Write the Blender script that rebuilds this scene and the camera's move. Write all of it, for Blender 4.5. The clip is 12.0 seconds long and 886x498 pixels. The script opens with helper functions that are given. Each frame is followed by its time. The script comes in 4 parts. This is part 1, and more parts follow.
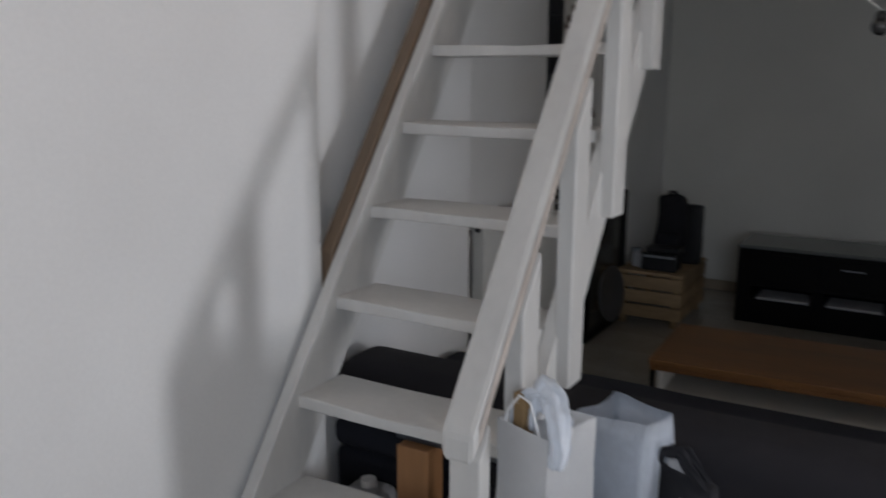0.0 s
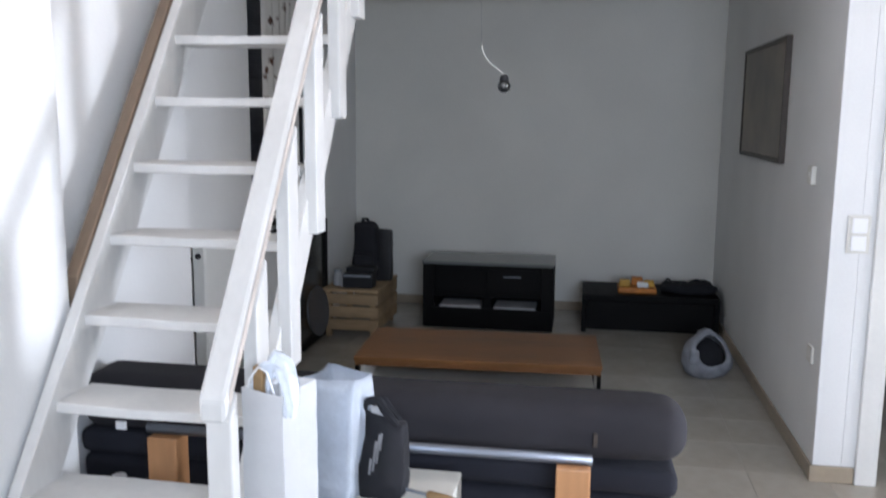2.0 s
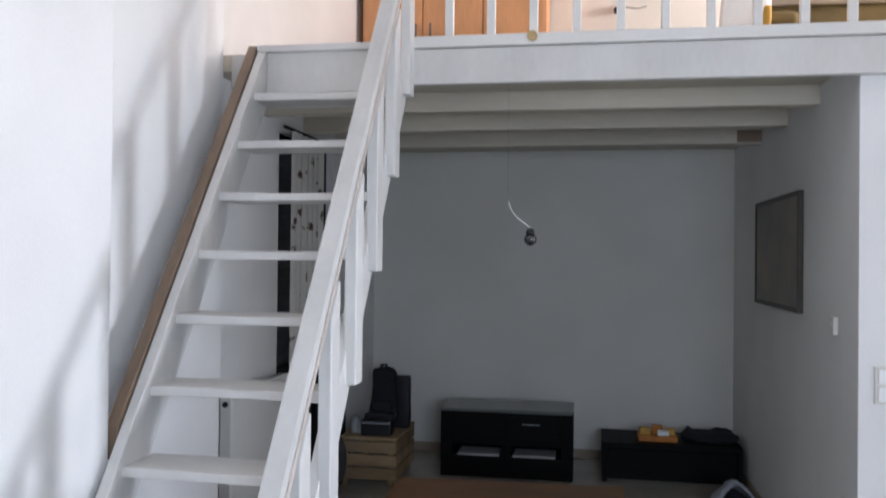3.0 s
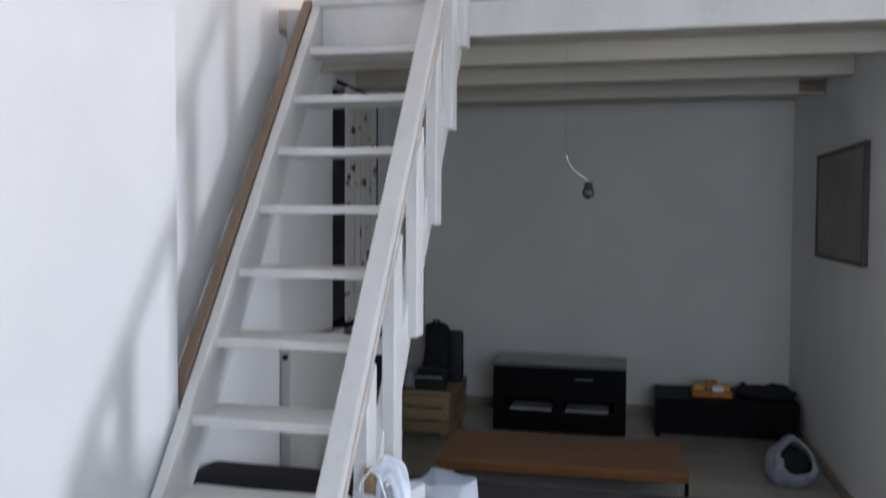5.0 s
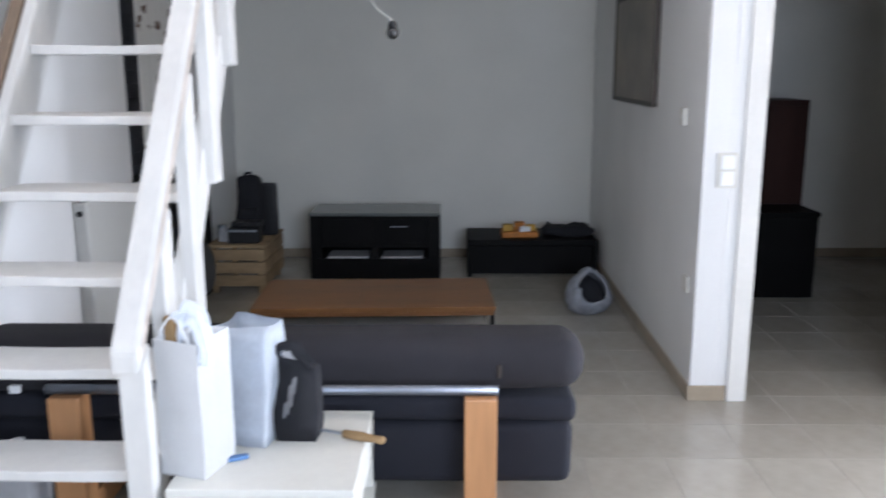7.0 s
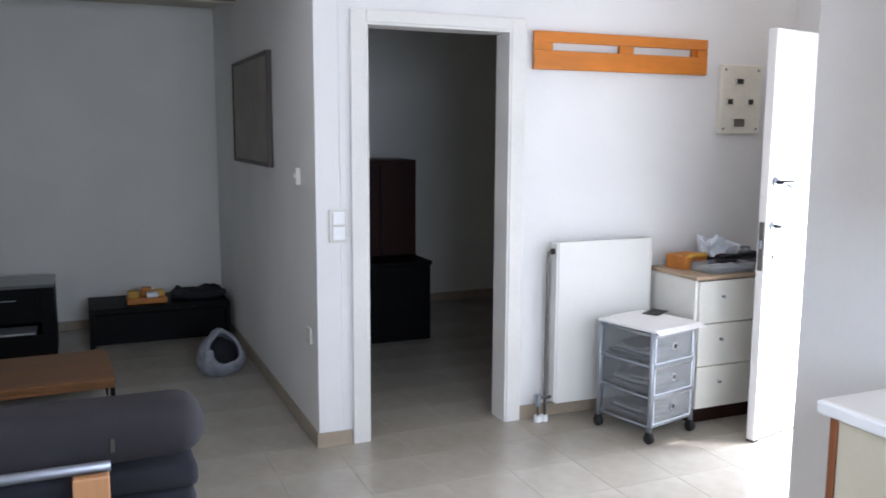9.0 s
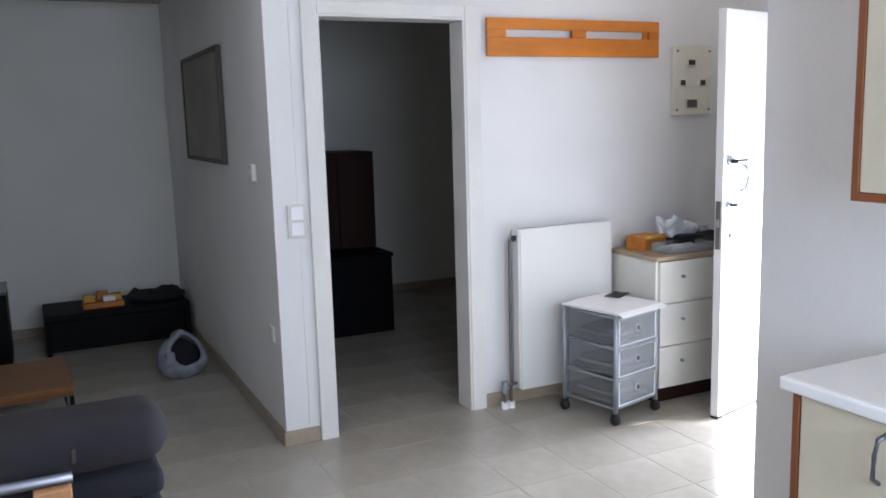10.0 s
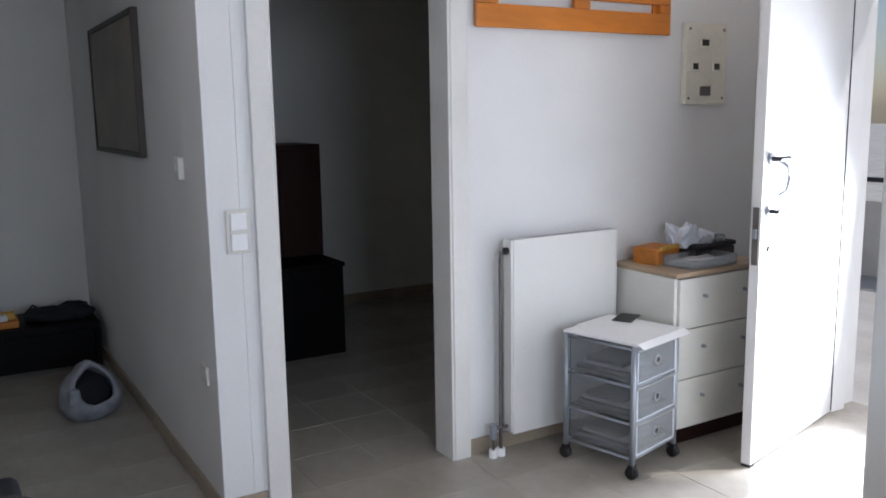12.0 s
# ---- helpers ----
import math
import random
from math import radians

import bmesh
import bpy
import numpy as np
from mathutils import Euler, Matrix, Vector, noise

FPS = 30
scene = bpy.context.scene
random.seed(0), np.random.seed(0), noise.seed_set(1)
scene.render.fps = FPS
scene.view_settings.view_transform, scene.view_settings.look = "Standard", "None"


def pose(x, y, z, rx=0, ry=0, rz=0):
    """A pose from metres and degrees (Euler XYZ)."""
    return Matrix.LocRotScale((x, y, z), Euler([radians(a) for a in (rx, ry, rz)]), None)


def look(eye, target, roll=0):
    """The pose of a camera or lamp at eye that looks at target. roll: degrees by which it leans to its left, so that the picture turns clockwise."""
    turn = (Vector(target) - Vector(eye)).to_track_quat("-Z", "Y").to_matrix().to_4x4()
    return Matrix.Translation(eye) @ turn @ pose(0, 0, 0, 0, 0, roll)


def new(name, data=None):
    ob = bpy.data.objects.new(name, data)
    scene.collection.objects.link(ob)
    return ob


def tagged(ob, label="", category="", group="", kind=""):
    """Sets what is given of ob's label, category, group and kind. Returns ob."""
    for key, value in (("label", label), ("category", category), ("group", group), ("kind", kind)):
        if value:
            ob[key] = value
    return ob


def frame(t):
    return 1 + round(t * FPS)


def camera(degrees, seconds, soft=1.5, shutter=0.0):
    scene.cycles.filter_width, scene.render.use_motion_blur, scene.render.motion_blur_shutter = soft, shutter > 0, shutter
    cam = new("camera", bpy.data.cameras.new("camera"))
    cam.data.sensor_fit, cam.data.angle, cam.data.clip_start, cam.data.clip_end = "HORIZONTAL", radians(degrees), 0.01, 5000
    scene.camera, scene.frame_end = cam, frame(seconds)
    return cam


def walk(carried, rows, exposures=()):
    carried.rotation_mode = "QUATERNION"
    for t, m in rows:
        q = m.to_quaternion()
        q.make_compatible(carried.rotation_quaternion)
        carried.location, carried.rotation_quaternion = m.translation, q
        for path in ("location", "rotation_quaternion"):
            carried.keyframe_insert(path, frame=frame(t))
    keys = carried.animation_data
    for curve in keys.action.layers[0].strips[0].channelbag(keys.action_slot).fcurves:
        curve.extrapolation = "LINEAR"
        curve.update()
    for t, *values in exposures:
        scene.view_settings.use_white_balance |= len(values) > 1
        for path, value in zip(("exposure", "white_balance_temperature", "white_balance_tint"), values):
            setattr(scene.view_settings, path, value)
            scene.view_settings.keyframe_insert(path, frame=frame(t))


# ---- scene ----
# ---- camera ----
cam = camera(55.5, 12.0, soft=1.7, shutter=0.4)
PATH = [
    (0, (-1.203, -3.135, 1.545), (-2.183, -1.440, 1.140), 0.33),
    (0.5, (-1.172, -3.340, 1.534), (-1.807, -1.493, 1.102), -1.84),
    (1, (-1.093, -3.494, 1.555), (-1.449, -1.570, 1.143), -0.30),
    (1.5, (-0.987, -3.614, 1.570), (-1.266, -1.690, 1.101), 1.04),
    (2, (-1.025, -3.731, 1.580), (-1.353, -1.783, 1.265), 0.46),
    (2.5, (-1.085, -3.794, 1.592), (-1.437, -1.830, 1.451), -0.19),
    (3, (-1.127, -3.820, 1.623), (-1.469, -1.850, 1.641), 0.62),
    (3.2, (-1.120, -3.846, 1.640), (-1.469, -1.877, 1.695), 0.83),
    (4.8, (-1.166, -3.826, 1.642), (-1.612, -1.876, 1.654), -0.17),
    (5, (-1.184, -3.826, 1.604), (-1.628, -1.878, 1.522), 0.32),
    (5.5, (-1.183, -3.812, 1.583), (-1.612, -1.877, 1.316), 1.23),
    (6, (-1.173, -3.791, 1.543), (-1.568, -1.873, 1.133), 1.10),
    (6.5, (-1.169, -3.803, 1.541), (-1.472, -1.885, 1.063), 0.30),
    (7, (-1.115, -3.802, 1.551), (-1.144, -1.846, 1.132), -0.14),
    (7.5, (-1.063, -3.791, 1.562), (-0.809, -1.845, 1.180), -0.38),
    (9.5, (-1.007, -3.920, 1.555), (-0.166, -2.126, 1.284), -0.34),
    (10, (-1.001, -3.880, 1.562), (-0.140, -2.101, 1.256), -1.62),
    (10.5, (-0.916, -3.700, 1.558), (0.006, -1.947, 1.282), -1.23),
    (11, (-0.848, -3.501, 1.557), (0.048, -1.738, 1.258), 0.19),
    (11.5, (-0.841, -3.244, 1.522), (0.122, -1.524, 1.185), -1.10),
    (12, (-0.823, -3.024, 1.518), (0.191, -1.330, 1.200), -0.88),
]
EXPOSURES = [(t, stops, kelvin, 15) for t, stops, kelvin in (
    (0.0, -1.9, 6600), (0.4, -1.55, 6450), (0.8, -0.58, 6300), (1.0, -0.3, 6150), (1.5, -0.18, 6200), (2.0, -0.28, 6150), (2.5, -0.55, 6150), (3.0, -0.86, 6100),
    (5.0, -1.06, 6050), (5.5, -0.86, 6100), (6.5, -0.6, 6150), (7.0, -0.14, 6100), (7.5, -0.08, 6050), (9.5, -0.7, 6050), (11.0, -0.9, 6000), (12.0, -1.04, 6100))]
walk(cam, [(t, look(eye, target, roll)) for t, eye, target, roll in PATH], EXPOSURES)

# ---- world, sun, area lamps ----
world = bpy.data.worlds.new("world")
scene.world = world
world.use_nodes = True
wn = world.node_tree
sky = wn.nodes.new("ShaderNodeTexSky")
sky.sky_type = "NISHITA"
sky.sun_disc = False
sky.sun_elevation, sky.sun_rotation = radians(50), radians(117)
wn.links.new(sky.outputs[0], wn.nodes["Background"].inputs[0])
wn.nodes["Background"].inputs[1].default_value = 0.15
sun_data = bpy.data.lights.new("sun", "SUN")
sun_data.energy, sun_data.angle, sun_data.color = 5.0, radians(0.6), (1.0, 0.95, 0.88)
sun = new("sun", sun_data)
sun.matrix_world = look((6, -3, 5), (6 - 0.8, -3 + 0.41, 5 - 1.07))


def area_lamp(name, at, towards, w, h, power, color=(0.86, 0.92, 1.0), spread=180):
    d = bpy.data.lights.new(name, "AREA")
    d.shape, d.size, d.size_y, d.energy, d.color = "RECTANGLE", w, h, power, color
    d.spread = radians(spread)
    ob = new(name, d)
    ob.matrix_world = look(at, towards)
    return ob


area_lamp("entrance_daylight", (3.08, -0.92, 0.70), (0.0, -1.0, 0.95), 0.50, 0.85, 136, (0.88, 0.935, 1.0), 128)
area_lamp("kitchen_window_daylight", (-0.15, -4.66, 1.65), (-0.75, 0.0, 1.2), 1.5, 1.2, 110, (0.74, 0.86, 1.0))
# added lamp that brightens the loft; the wall behind it has no window
area_lamp("loft_fill_light", (2.84, 1.6, 3.7), (-2.0, 2.0, 3.3), 1.2, 0.9, 290, (1.0, 0.88, 0.82))

# ---- materials ----


def rgb(c):
    return (c, c, c, 1) if isinstance(c, (int, float)) else (*c, 1)


def mat(name, base, rough=0.6, metal=0.0, scale=6.0, var=0.08, fine=60.0, bump=0.05, vary=0.0, stretch=None, second=None, spec=0.4, alpha=1.0):
    """A surface with mottling at a coarse and a fine scale, and fine relief. vary: by object; stretch: grain along an axis."""
    m = bpy.data.materials.new(name)
    m.use_nodes = True
    nt = m.node_tree
    n, l = nt.nodes, nt.links
    bsdf = n["Principled BSDF"]
    co = n.new("ShaderNodeTexCoord")
    mp = n.new("ShaderNodeMapping")
    mp.inputs["Scale"].default_value = stretch or (1, 1, 1)
    l.new(co.outputs["Object"], mp.inputs[0])
    a = n.new("ShaderNodeTexNoise")
    a.inputs["Scale"].default_value, a.inputs["Detail"].default_value = scale, 5
    b = n.new("ShaderNodeTexNoise")
    b.inputs["Scale"].default_value, b.inputs["Detail"].default_value = fine, 3
    l.new(mp.outputs[0], a.inputs["Vector"])
    l.new(mp.outputs[0], b.inputs["Vector"])
    dark = tuple(x * (1 - var * 2.2) for x in rgb(base)[:3])
    ramp = n.new("ShaderNodeMix")
    ramp.data_type = "RGBA"
    ramp.inputs[6].default_value = (*(second or dark), 1)
    lite = tuple(min(1, x * (1 + var)) for x in rgb(base)[:3])
    ramp.inputs[7].default_value = (*lite, 1)
    st = n.new("ShaderNodeMapRange")
    st.inputs[1].default_value, st.inputs[2].default_value = 0.3, 0.7
    l.new(a.outputs[0], st.inputs[0])
    l.new(st.outputs[0], ramp.inputs[0])
    fm = n.new("ShaderNodeMix")
    fm.data_type, fm.blend_type = "RGBA", "MULTIPLY"
    fm.inputs[0].default_value = min(1.0, var * 4)
    gr = n.new("ShaderNodeMapRange")
    gr.inputs[1].default_value, gr.inputs[2].default_value, gr.inputs[3].default_value, gr.inputs[4].default_value = 0.25, 0.75, 0.75, 1.1
    l.new(b.outputs[0], gr.inputs[0])
    l.new(ramp.outputs[2], fm.inputs[6])
    l.new(gr.outputs[0], fm.inputs[7])
    out = fm.outputs[2]
    if vary:
        oi = n.new("ShaderNodeObjectInfo")
        vr = n.new("ShaderNodeMapRange")
        vr.inputs[3].default_value, vr.inputs[4].default_value = 1 - vary, 1 + vary
        l.new(oi.outputs["Random"], vr.inputs[0])
        vm = n.new("ShaderNodeMix")
        vm.data_type, vm.blend_type = "RGBA", "MULTIPLY"
        vm.inputs[0].default_value = 1
        l.new(out, vm.inputs[6])
        l.new(vr.outputs[0], vm.inputs[7])
        out = vm.outputs[2]
    l.new(out, bsdf.inputs["Base Color"])
    rr = n.new("ShaderNodeMapRange")
    rr.inputs[3].default_value, rr.inputs[4].default_value = max(0.02, rough - 0.08), min(1, rough + 0.08)
    l.new(a.outputs[0], rr.inputs[0])
    l.new(rr.outputs[0], bsdf.inputs["Roughness"])
    bsdf.inputs["Metallic"].default_value = metal
    bsdf.inputs["Specular IOR Level"].default_value = spec
    if alpha < 1:
        bsdf.inputs["Transmission Weight"].default_value = 1 - alpha
    if bump:
        bp = n.new("ShaderNodeBump")
        bp.inputs["Strength"].default_value, bp.inputs["Distance"].default_value = bump, 0.004
        l.new(b.outputs[0], bp.inputs["Height"])
        l.new(bp.outputs[0], bsdf.inputs["Normal"])
    return m


M = {}
M["plaster"] = mat("white_plaster", (0.82, 0.815, 0.80), 0.85, scale=1.6, var=0.025, fine=90, bump=0.12)
M["plaster_ceiling"] = mat("ceiling_plaster", (0.8, 0.79, 0.77), 0.9, scale=1.5, var=0.02, fine=80, bump=0.1)
M["white_wood"] = mat("white_painted_wood", (0.70, 0.685, 0.655), 0.45, scale=4, var=0.045, fine=40, bump=0.08, stretch=(1, 1, 0.4), vary=0.03)
M["cream_wood"] = mat("cream_painted_beams", (0.60, 0.55, 0.45), 0.5, scale=3, var=0.05, fine=50, bump=0.08, stretch=(0.2, 1, 1))
M["frame_white"] = mat("cream_white_lacquer", (0.79, 0.775, 0.735), 0.4, scale=3, var=0.03, fine=60, bump=0.04)
M["brown_rail"] = mat("brown_oiled_plank", (0.27, 0.19, 0.13), 0.5, scale=5, var=0.14, fine=50, bump=0.1, stretch=(1, 0.3, 0.3))
M["tile"] = mat("beige_marble_tile", (0.42, 0.385, 0.33), 0.22, scale=2.6, var=0.075, fine=18, bump=0.01, vary=0.025, spec=0.65)
M["grout"] = mat("grey_grout", (0.36, 0.335, 0.295), 0.9, scale=8, var=0.1, fine=120, bump=0.2)
M["skirting"] = mat("tan_skirting_tile", (0.40, 0.33, 0.245), 0.35, scale=6, var=0.08, fine=40, bump=0.03)
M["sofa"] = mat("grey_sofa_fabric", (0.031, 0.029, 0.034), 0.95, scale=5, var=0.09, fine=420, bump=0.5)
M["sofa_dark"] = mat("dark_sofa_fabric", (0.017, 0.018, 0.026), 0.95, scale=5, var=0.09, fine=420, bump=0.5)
M["beech"] = mat("varnished_beech", (0.54, 0.27, 0.12), 0.4, scale=6, var=0.1, fine=45, bump=0.06, stretch=(1, 1, 0.15))
M["chrome"] = mat("brushed_steel", (0.22, 0.24, 0.28), 0.5, 1.0, scale=3, var=0.01, fine=200, bump=0.0)
M["steel_grey"] = mat("grey_painted_steel", (0.36, 0.39, 0.43), 0.4, 0.5, scale=10, var=0.05, fine=100, bump=0.02)
M["table_top"] = mat("red_brown_veneer", (0.185, 0.082, 0.026), 0.48, scale=5, var=0.15, fine=60, bump=0.04, stretch=(0.2, 1, 1))
M["table_white"] = mat("off_white_board", (0.62, 0.60, 0.55), 0.5, scale=4, var=0.05, fine=60, bump=0.03)
M["black_wood"] = mat("black_brown_veneer", (0.0045, 0.004, 0.004), 0.55, spec=0.12, scale=6, var=0.12, fine=60, bump=0.04, stretch=(0.3, 1, 1))
M["dark_glass"] = mat("grey_glass_top", (0.16, 0.17, 0.165), 0.15, scale=3, var=0.05, fine=80, bump=0.0)
M["black_plastic"] = mat("black_plastic", (0.02, 0.02, 0.022), 0.4, scale=8, var=0.1, fine=120, bump=0.04)
M["black_cloth"] = mat("black_woven_cloth", (0.018, 0.018, 0.022), 0.9, scale=12, var=0.15, fine=300, bump=0.4)
M["pallet"] = mat("rough_pallet_wood", (0.36, 0.25, 0.14), 0.8, scale=5, var=0.18, fine=50, bump=0.3, stretch=(0.25, 1, 1), vary=0.12)
M["orange"] = mat("orange_plastic", (0.55, 0.20, 0.03), 0.5, scale=9, var=0.15, fine=90, bump=0.05)
M["yellow"] = mat("yellow_card", (0.62, 0.36, 0.06), 0.6, scale=9, var=0.12, fine=90, bump=0.05)
M["paper"] = mat("white_paper_bag", (0.92, 0.92, 0.92), 0.7, scale=7, var=0.015, fine=70, bump=0.15)
M["plastic_bag"] = mat("thin_white_plastic", (0.80, 0.85, 0.92), 0.4, scale=8, var=0.06, fine=60, bump=0.2)
M["bag_grey"] = mat("pale_grey_print", (0.45, 0.45, 0.46), 0.7, scale=8, var=0.06, fine=60, bump=0.05)
M["kraft"] = mat("brown_cardboard", (0.33, 0.21, 0.10), 0.8, scale=8, var=0.1, fine=60, bump=0.1)
M["pale_wood"] = mat("pale_turned_wood", (0.52, 0.37, 0.17), 0.5, scale=8, var=0.12, fine=60, bump=0.06, stretch=(0.2, 1, 1))
M["foil"] = mat("silver_foil", (0.8, 0.82, 0.85), 0.18, 1.0, scale=20, var=0.06, fine=60, bump=0.5)
M["catbed"] = mat("grey_plush", (0.30, 0.31, 0.34), 1.0, scale=14, var=0.14, fine=260, bump=0.8)
M["picture"] = mat("brown_grey_canvas", (0.27, 0.23, 0.185), 0.5, scale=3, var=0.14, fine=120, bump=0.3, second=(0.15, 0.14, 0.125))
M["picture_frame"] = mat("dark_wood_frame", (0.07, 0.055, 0.045), 0.5, scale=6, var=0.12, fine=60, bump=0.06)
M["switch"] = mat("ivory_plastic", (0.72, 0.70, 0.64), 0.35, scale=6, var=0.02, fine=60, bump=0.0)
M["radiator"] = mat("white_enamel", (0.76, 0.755, 0.72), 0.32, scale=3, var=0.02, fine=60, bump=0.01)
M["pipe"] = mat("grey_copper_pipe", (0.20, 0.18, 0.17), 0.45, 0.6, scale=8, var=0.1, fine=80, bump=0.05)
M["rack"] = mat("orange_varnished_pine", (0.66, 0.215, 0.026), 0.35, scale=5, var=0.12, fine=45, bump=0.05, stretch=(0.2, 1, 1))
M["meter_plate"] = mat("cream_bakelite", (0.80, 0.765, 0.655), 0.45, scale=5, var=0.06, fine=60, bump=0.02)
M["meter_dark"] = mat("dark_meter_glass", (0.07, 0.068, 0.06), 0.2, scale=5, var=0.08, fine=60, bump=0.0)
M["chest_white"] = mat("white_melamine", (0.76, 0.75, 0.69), 0.4, scale=4, var=0.03, fine=60, bump=0.01)
M["chest_wood"] = mat("light_oak_edge", (0.44, 0.33, 0.22), 0.45, scale=6, var=0.12, fine=60, bump=0.05, stretch=(0.2, 1, 1))
M["drawer_plastic"] = mat("frosted_clear_plastic", (0.86, 0.88, 0.90), 0.13, scale=3, var=0.02, fine=60, bump=0.0, alpha=0.10, spec=0.6)
M["drawer_plastic"].node_tree.nodes["Principled BSDF"].inputs["IOR"].default_value = 1.22
M["drawer_front"] = mat("frosted_drawer_front", (0.74, 0.77, 0.80), 0.2, scale=3, var=0.02, fine=60, bump=0.0, alpha=0.26, spec=0.6)
M["drawer_front"].node_tree.nodes["Principled BSDF"].inputs["IOR"].default_value = 1.22
M["print_grey"] = mat("faded_grey_print", (0.24, 0.24, 0.25), 0.8, scale=9, var=0.1, fine=90, bump=0.05)
M["folded_grey"] = mat("folded_grey_cloth", (0.17, 0.17, 0.165), 0.9, scale=9, var=0.1, fine=200, bump=0.3)
M["black_rubber"] = mat("black_rubber", (0.02, 0.02, 0.02), 0.7, scale=6, var=0.1, fine=80, bump=0.05)
M["door_white"] = mat("white_door_paint", (0.80, 0.80, 0.79), 0.35, scale=3, var=0.02, fine=60, bump=0.02)
M["kitchen_cream"] = mat("cream_laminate", (0.66, 0.61, 0.47), 0.4, scale=4, var=0.03, fine=60, bump=0.01)
M["kitchen_trim"] = mat("red_brown_trim", (0.27, 0.09, 0.035), 0.4, scale=6, var=0.14, fine=60, bump=0.04, stretch=(1, 1, 0.2))
M["worktop"] = mat("white_speckled_worktop", (0.74, 0.73, 0.70), 0.3, scale=5, var=0.015, fine=300, bump=0.02)
M["wardrobe"] = mat("orange_maple_veneer", (0.70, 0.36, 0.17), 0.4, scale=3, var=0.08, fine=40, bump=0.03, stretch=(1, 1, 0.2))
M["olive"] = mat("olive_brown_upholstery", (0.20, 0.145, 0.06), 0.9, scale=5, var=0.1, fine=250, bump=0.4)
M["dark_brown"] = mat("dark_mahogany", (0.03, 0.010, 0.007), 0.5, spec=0.2, scale=5, var=0.14, fine=60, bump=0.04, stretch=(1, 1, 0.2))
M["curtain"] = mat("white_printed_curtain", (0.66, 0.64, 0.60), 0.9, scale=7, var=0.05, fine=200, bump=0.3)
M["concrete"] = mat("sunlit_paving", (0.55, 0.53, 0.49), 0.9, scale=2, var=0.08, fine=60, bump=0.2)
M["leaf"] = mat("garden_foliage", (0.10, 0.13, 0.03), 0.8, scale=9, var=0.2, fine=60, bump=0.1)
M["worn_edge"] = mat("worn_painted_edge", (0.62, 0.55, 0.49), 0.5, scale=6, var=0.1, fine=50, bump=0.06)
M["curtain_print"] = mat("white_curtain_with_brown_flowers", (0.66, 0.64, 0.60), 0.9, scale=9, var=0.05, fine=200, bump=0.3, second=(0.12, 0.06, 0.04))
for nd in M["curtain_print"].node_tree.nodes:
    if nd.type == "MAP_RANGE" and abs(nd.inputs[1].default_value - 0.3) < 0.01:
        nd.inputs[1].default_value, nd.inputs[2].default_value = 0.365, 0.405
# the same white plaster, dulled and warmed to carry the far wall's dimmer light
M["plaster_toned"] = mat("white_plaster_toned_for_light", (0.78, 0.76, 0.70), 0.85, scale=1.4, var=0.03, fine=90, bump=0.12)
M["black_gloss"] = mat("smoked_bulb_glass", (0.03, 0.03, 0.03), 0.06, scale=5, var=0.02, fine=60, bump=0.0, spec=0.9)

# ---- building helpers ----


def box(bm, lo, hi, bevel=0.0, seg=2):
    """One box from corner to corner, with its edges rounded."""
    r = bmesh.ops.create_cube(bm, size=1.0)
    vs = r["verts"]
    for v in vs:
        for i in range(3):
            v.co[i] = lo[i] if v.co[i] < 0 else hi[i]
    if bevel:
        es = {e for v in vs for e in v.link_edges}
        bmesh.ops.bevel(bm, geom=list(es), offset=bevel, segments=seg, profile=0.5, affect="EDGES")
    return bm


def boxes(*items, bevel=0.003):
    bm = bmesh.new()
    for lo, hi in items:
        box(bm, lo, hi, bevel)
    return bm


def extrude_poly(pts, lo, hi, axis="x", bevel=0.0):
    """A flat outline of (a, b) pairs carried from lo to hi along an axis."""
    bm = bmesh.new()
    put = {"x": lambda a, b, c: (c, a, b), "y": lambda a, b, c: (a, c, b), "z": lambda a, b, c: (a, b, c)}[axis]
    v0 = [bm.verts.new(put(a, b, lo)) for a, b in pts]
    v1 = [bm.verts.new(put(a, b, hi)) for a, b in pts]
    bm.faces.new(v0)
    bm.faces.new(v1[::-1])
    n = len(pts)
    for i in range(n):
        bm.faces.new((v0[i], v0[(i + 1) % n], v1[(i + 1) % n], v1[i]))
    bmesh.ops.recalc_face_normals(bm, faces=bm.faces)
    if bevel:
        bmesh.ops.bevel(bm, geom=list(bm.edges), offset=bevel, segments=2, profile=0.5, affect="EDGES")
    return bm


def rod(bm, a, b, r, n=14):
    """A round bar from a to b."""
    a, b = Vector(a), Vector(b)
    d = b - a
    m = Matrix.Translation((a + b) / 2) @ d.to_track_quat("Z", "Y").to_matrix().to_4x4()
    bmesh.ops.create_cone(bm, cap_ends=True, segments=n, radius1=r, radius2=r, depth=d.length, matrix=m)
    return bm


def rods(*items, n=14):
    bm = bmesh.new()
    for a, b, r in items:
        rod(bm, a, b, r, n)
    return bm


def tube(points, r, n=8):
    """A bent round wire through points."""
    bm = bmesh.new()
    rings = []
    pts = [Vector(p) for p in points]
    for i, p in enumerate(pts):
        d = (pts[min(i + 1, len(pts) - 1)] - pts[max(i - 1, 0)]).normalized()
        q = d.to_track_quat("Z", "Y")
        rings.append([bm.verts.new(p + q @ Vector((r * math.cos(6.2832 * k / n), r * math.sin(6.2832 * k / n), 0))) for k in range(n)])
    for a, b in zip(rings, rings[1:]):
        for k in range(n):
            bm.faces.new((a[k], a[(k + 1) % n], b[(k + 1) % n], b[k]))
    bm.faces.new(rings[0][::-1])
    bm.faces.new(rings[-1])
    return bm


